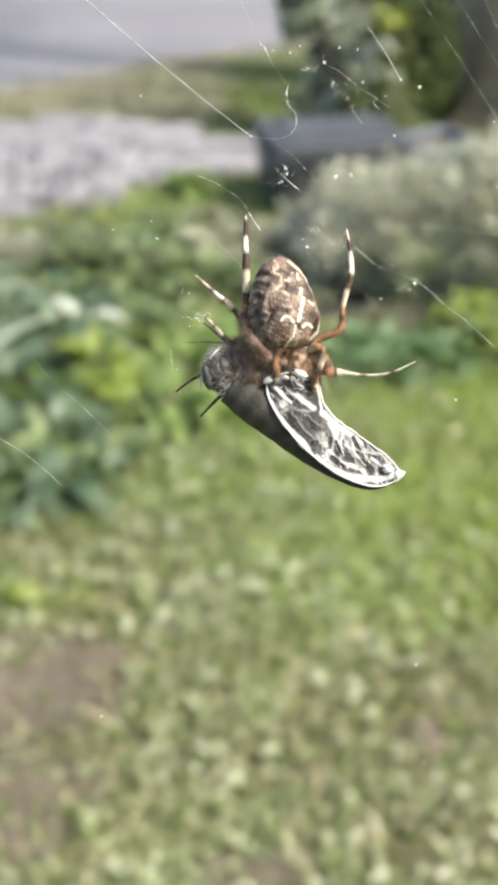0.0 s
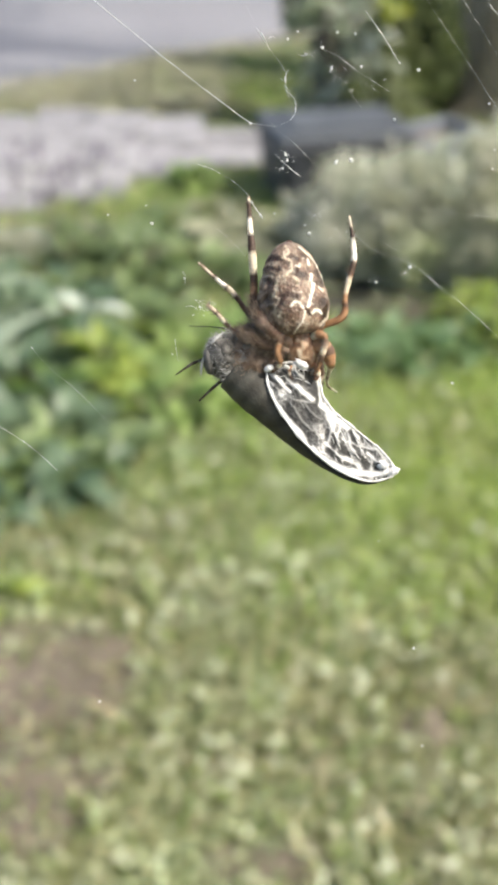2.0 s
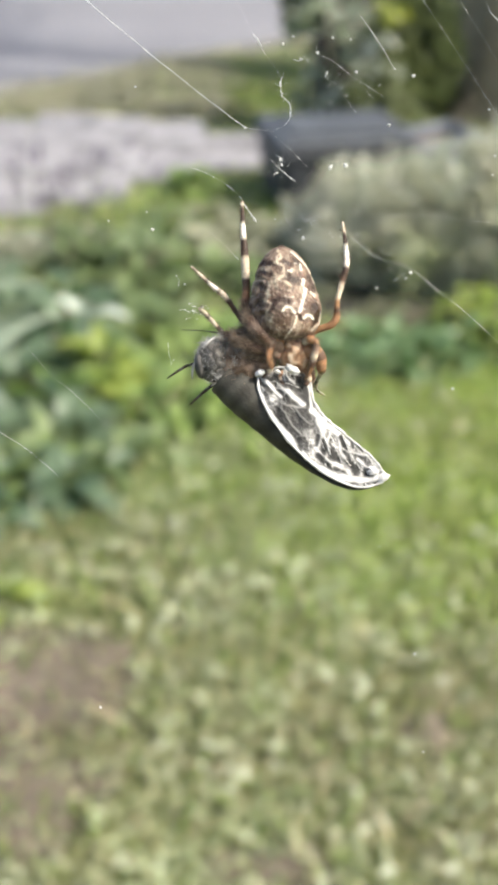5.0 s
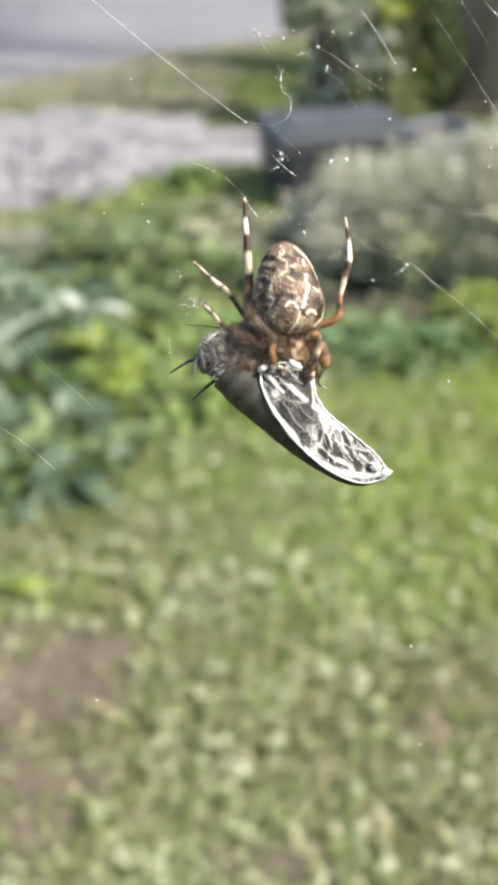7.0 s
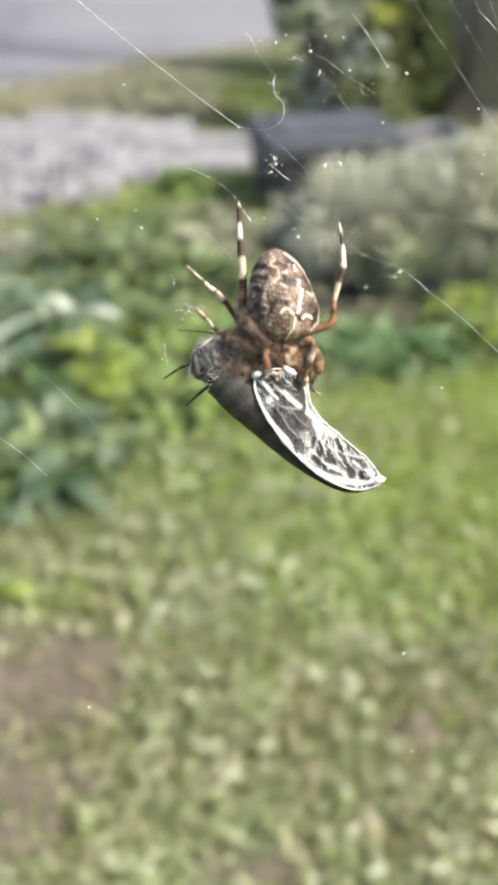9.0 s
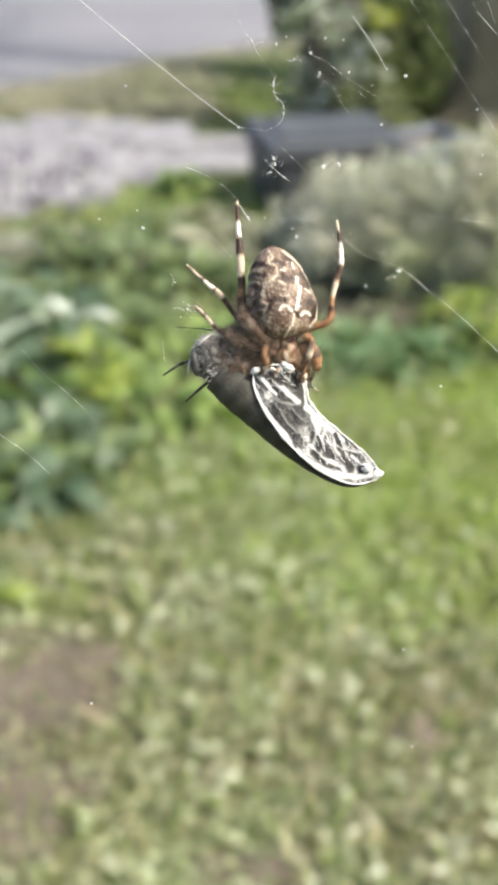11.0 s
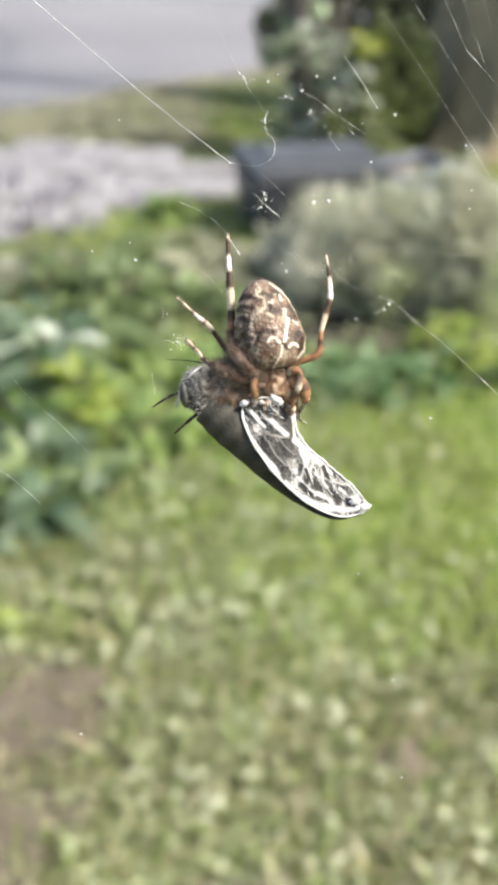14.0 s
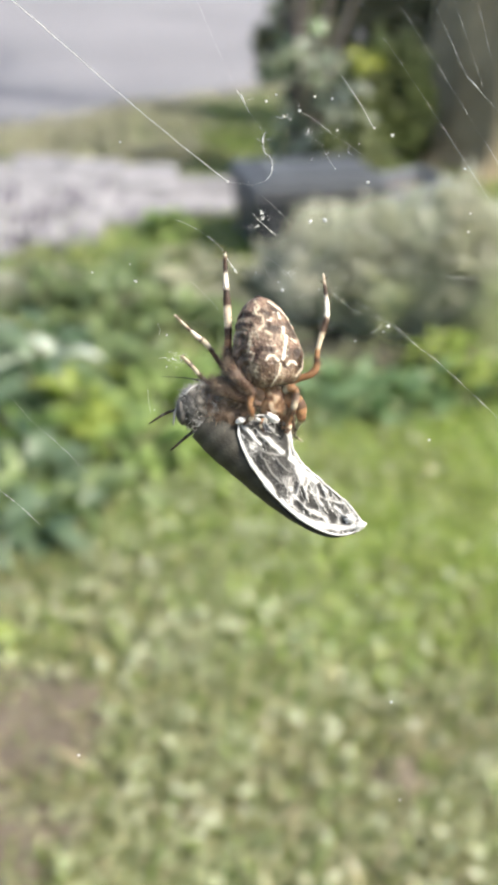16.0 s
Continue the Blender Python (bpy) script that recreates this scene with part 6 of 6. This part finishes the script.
# ---- paving slabs, one by one ----
def paved_path():
    bed = bmesh.new()
    xs = (-7.0, PATH_END)
    quad = [(xs[0], path_near(xs[0])), (xs[1], path_near(xs[1])), (xs[1], path_far(xs[1])), (xs[0], path_far(xs[0]))]
    low = [bed.verts.new((x, y, -0.02)) for x, y in quad]
    high = [bed.verts.new((x, y, 0.008)) for x, y in quad]
    bed.faces.new(high)
    for i in range(4):
        bed.faces.new((low[i], low[(i + 1) % 4], high[(i + 1) % 4], high[i]))
    path = part("pavement", bed, PAVING, None)
    tagged(path, "pale paved garden path of worn slabs", "path", kind="structure")
    rng = random.Random(4)
    shapes = []
    for k in range(4):
        bm = bevelled_box(0.241, 0.165, 0.03, 0.004)
        for v in bm.verts:
            v.co.x += rng.gauss(0, 0.004)
            v.co.y += rng.gauss(0, 0.004)
        me = bpy.data.meshes.new("slab")
        bm.to_mesh(me)
        bm.free()
        me.materials.append(PAVING)
        shapes.append(me)
    x, count = PATH_END - 0.13, 0
    col = 0
    while x > -2.6:
        y = path_near(x) + 0.09 + (0.08 if col % 2 else 0.0)
        while y < path_far(x) - 0.06 and count < 290:
            m = pose(x + rng.gauss(0, 0.006), y, -0.002 + rng.uniform(-0.003, 0.004), rng.gauss(0, 0.8), rng.gauss(0, 0.8), rng.gauss(0, 2.0))
            piece("slab", shapes[rng.randrange(4)], path, "", m)
            count += 1
            y += 0.168
        x -= 0.244
        col += 1


paved_path()


# ---- what moves ----
WEB_SWAY = [  # seconds, millimetres across and up, degrees
    (0, -0.52, 0.36, -0.48),
    (0.5, 0.14, 0.26, 1.10),
    (1, 0.03, 0.47, 1.65),
    (1.5, 0.10, 0.17, 0.96),
    (2, 0.20, 0.09, 0.46),
    (2.5, 0.08, 0.03, 0.29),
    (3, -0.24, 0.33, -0.28),
    (3.5, -0.48, 0.48, -0.19),
    (4, -0.60, 0.43, -0.24),
    (6.5, -0.09, 0.01, 0.31),
    (7, 0.00, 0.00, 0.00),
    (7.5, 0.01, 0.12, 0.17),
    (8, 0.47, -0.27, 0.83),
    (8.5, 0.74, -0.45, 0.58),
    (9, 0.11, 0.20, 0.67),
    (11.5, -0.08, 0.22, -0.04),
    (12, -0.06, 0.39, 0.17),
    (12.5, -0.61, 0.26, -0.92),
    (13, -0.43, 0.18, -0.31),
    (13.5, -0.38, 0.12, -0.64),
    (14, -0.23, 0.03, -0.36),
    (14.5, -0.22, -0.10, -0.44),
    (15, -0.47, -0.03, -0.62),
    (15.5, -0.12, -0.16, -0.51),
    (16, -0.56, 0.38, -0.71),
]
BODY_SWAY = [  # seconds, millimetres across and up, degrees
    (0, -0.71, 0.51, 1.17),
    (0.5, -0.14, 0.56, 1.00),
    (1, -0.32, 0.78, -0.81),
    (1.5, -0.22, 0.57, 0.24),
    (2, 0.07, 0.20, 0.70),
    (2.5, -0.02, 0.22, 0.57),
    (3, -0.41, 0.50, 0.55),
    (3.5, -0.62, 0.62, 0.21),
    (4, -0.72, 0.57, -0.00),
    (6.5, -0.28, -0.01, -0.17),
    (7, 0.00, 0.00, 0.00),
    (7.5, -0.07, 0.05, -0.44),
    (8, 0.40, -0.30, -0.19),
    (8.5, 0.65, -0.53, 0.09),
    (9, 0.08, 0.14, -0.09),
    (11.5, -0.15, 0.42, 0.12),
    (12, -0.18, 0.56, -0.11),
    (12.5, -0.65, 0.53, -0.50),
    (13, -0.49, 0.43, -0.40),
    (13.5, -0.44, 0.38, -0.28),
    (14, -0.30, 0.18, -0.16),
    (14.5, -0.30, 0.05, -0.34),
    (15, -0.49, 0.16, -0.52),
    (15.5, -0.08, 0.05, -0.41),
    (16, -0.56, 0.56, -0.37),
]
PREY_SWAY = [  # seconds, millimetres across and up, degrees
    (0, -1.48, 0.75, 4.9),
    (0.5, -0.40, 0.80, 2.99),
    (1, -0.42, 0.77, -0.23),
    (1.5, -0.52, 0.70, 1.14),
    (2, 0.03, 0.22, 1.00),
    (2.5, -0.02, 0.22, 0.86),
    (3, -0.65, 0.51, 1.40),
    (3.5, -0.71, 0.65, 0.64),
    (4, -0.76, 0.59, 0.28),
    (6.5, -0.46, 0.00, 0.21),
    (7, 0.00, 0.00, 0.00),
    (7.5, 0.01, -0.02, -0.58),
    (8, 0.59, -0.38, -0.62),
    (8.5, 0.75, -0.65, 0.04),
    (9, 0.17, 0.04, -0.29),
    (11.5, -0.15, 0.42, 0.12),
    (12, -0.18, 0.56, -0.11),
    (12.5, -0.65, 0.53, -0.50),
    (13, -0.49, 0.43, -0.40),
    (13.5, -0.44, 0.38, -0.28),
    (14, -0.30, 0.18, -0.16),
    (14.5, -0.30, 0.05, -0.34),
    (15, -0.49, 0.16, -0.52),
    (15.5, -0.08, 0.05, -0.41),
    (16, -0.56, 0.56, -0.37),
]


def motions():
    walk(garden_spider, [(t, sway_pose(x, y, a)) for t, x, y, a in BODY_SWAY])
    walk(winged_insect, [(t, sway_pose(x, y, a)) for t, x, y, a in PREY_SWAY])
    walk(orb_web, [(t, sway_pose(x, y, a)) for t, x, y, a in WEB_SWAY])
    # the abdomen hangs lower at first, then is drawn up
    def hung(x, y, turn):
        c = Vector((1.85, -7.52, 0)) / 1000
        return Matrix.Translation(c + Vector((x, y, 0)) / 1000) @ pose(0, 0, 0, 0, 0, turn) @ Matrix.Translation(-c)

    walk(spider_abdomen, [(t, hung(x, y, a)) for t, x, y, a in
                          ((0.0, -0.75, -0.1, 1), (0.5, -0.45, 0.0, 2.5), (1.0, -0.15, 0.0, 2), (1.5, 0, 0, 0), (2.0, 0, 0, 0), (7.0, 0, 0, 0), (7.5, 0, 0, 5),
                           (8.5, 0, 0, 4.5), (9.0, 0, 0, 5), (11.5, 0, 0.03, 5.5), (13.5, -0.15, 0.2, 6.5), (16.0, 0.05, 0.25, 6.5))])
    # the upright leg leans out at first, its foot held by the web
    def leaning(y, turn):
        c = Vector((-4.16, 2.89, 0)) / 1000
        return Matrix.Translation(c + Vector((0, y, 0)) / 1000) @ pose(0, 0, 0, 0, 0, turn) @ Matrix.Translation(-c)

    walk(upright_leg, [(t, leaning(y, a)) for t, y, a in ((0.0, -0.5, -3.5), (0.5, -0.5, -4), (1.0, -0.3, -1.5), (1.5, 0, 0), (16.0, 0, 0))])
    k = knee_place
    folded = pose(k.x, k.y, k.z, 0, 72, -80)
    walk(folding_shin, [(0.0, pose(k.x, k.y, k.z, 0, 0, 4)), (0.1, pose(k.x, k.y, k.z, 0, 0, 24)), (0.2, pose(k.x, k.y, k.z, 0, 4, 12)),
                        (0.25, pose(k.x, k.y, k.z, 0, 40, -25)), (0.3, pose(k.x, k.y, k.z, 0, 70, -52)), (0.5, pose(k.x, k.y, k.z, 0, 59, -62)), (0.7, pose(k.x, k.y, k.z, 0, 61, -65)),
                        (1.0, pose(k.x, k.y, k.z, 0, 63, -68)), (1.5, pose(k.x, k.y, k.z, 0, 67, -71)), (2.5, pose(k.x, k.y, k.z, 0, 69, -74)), (7.0, folded), (16.0, folded)])


motions()
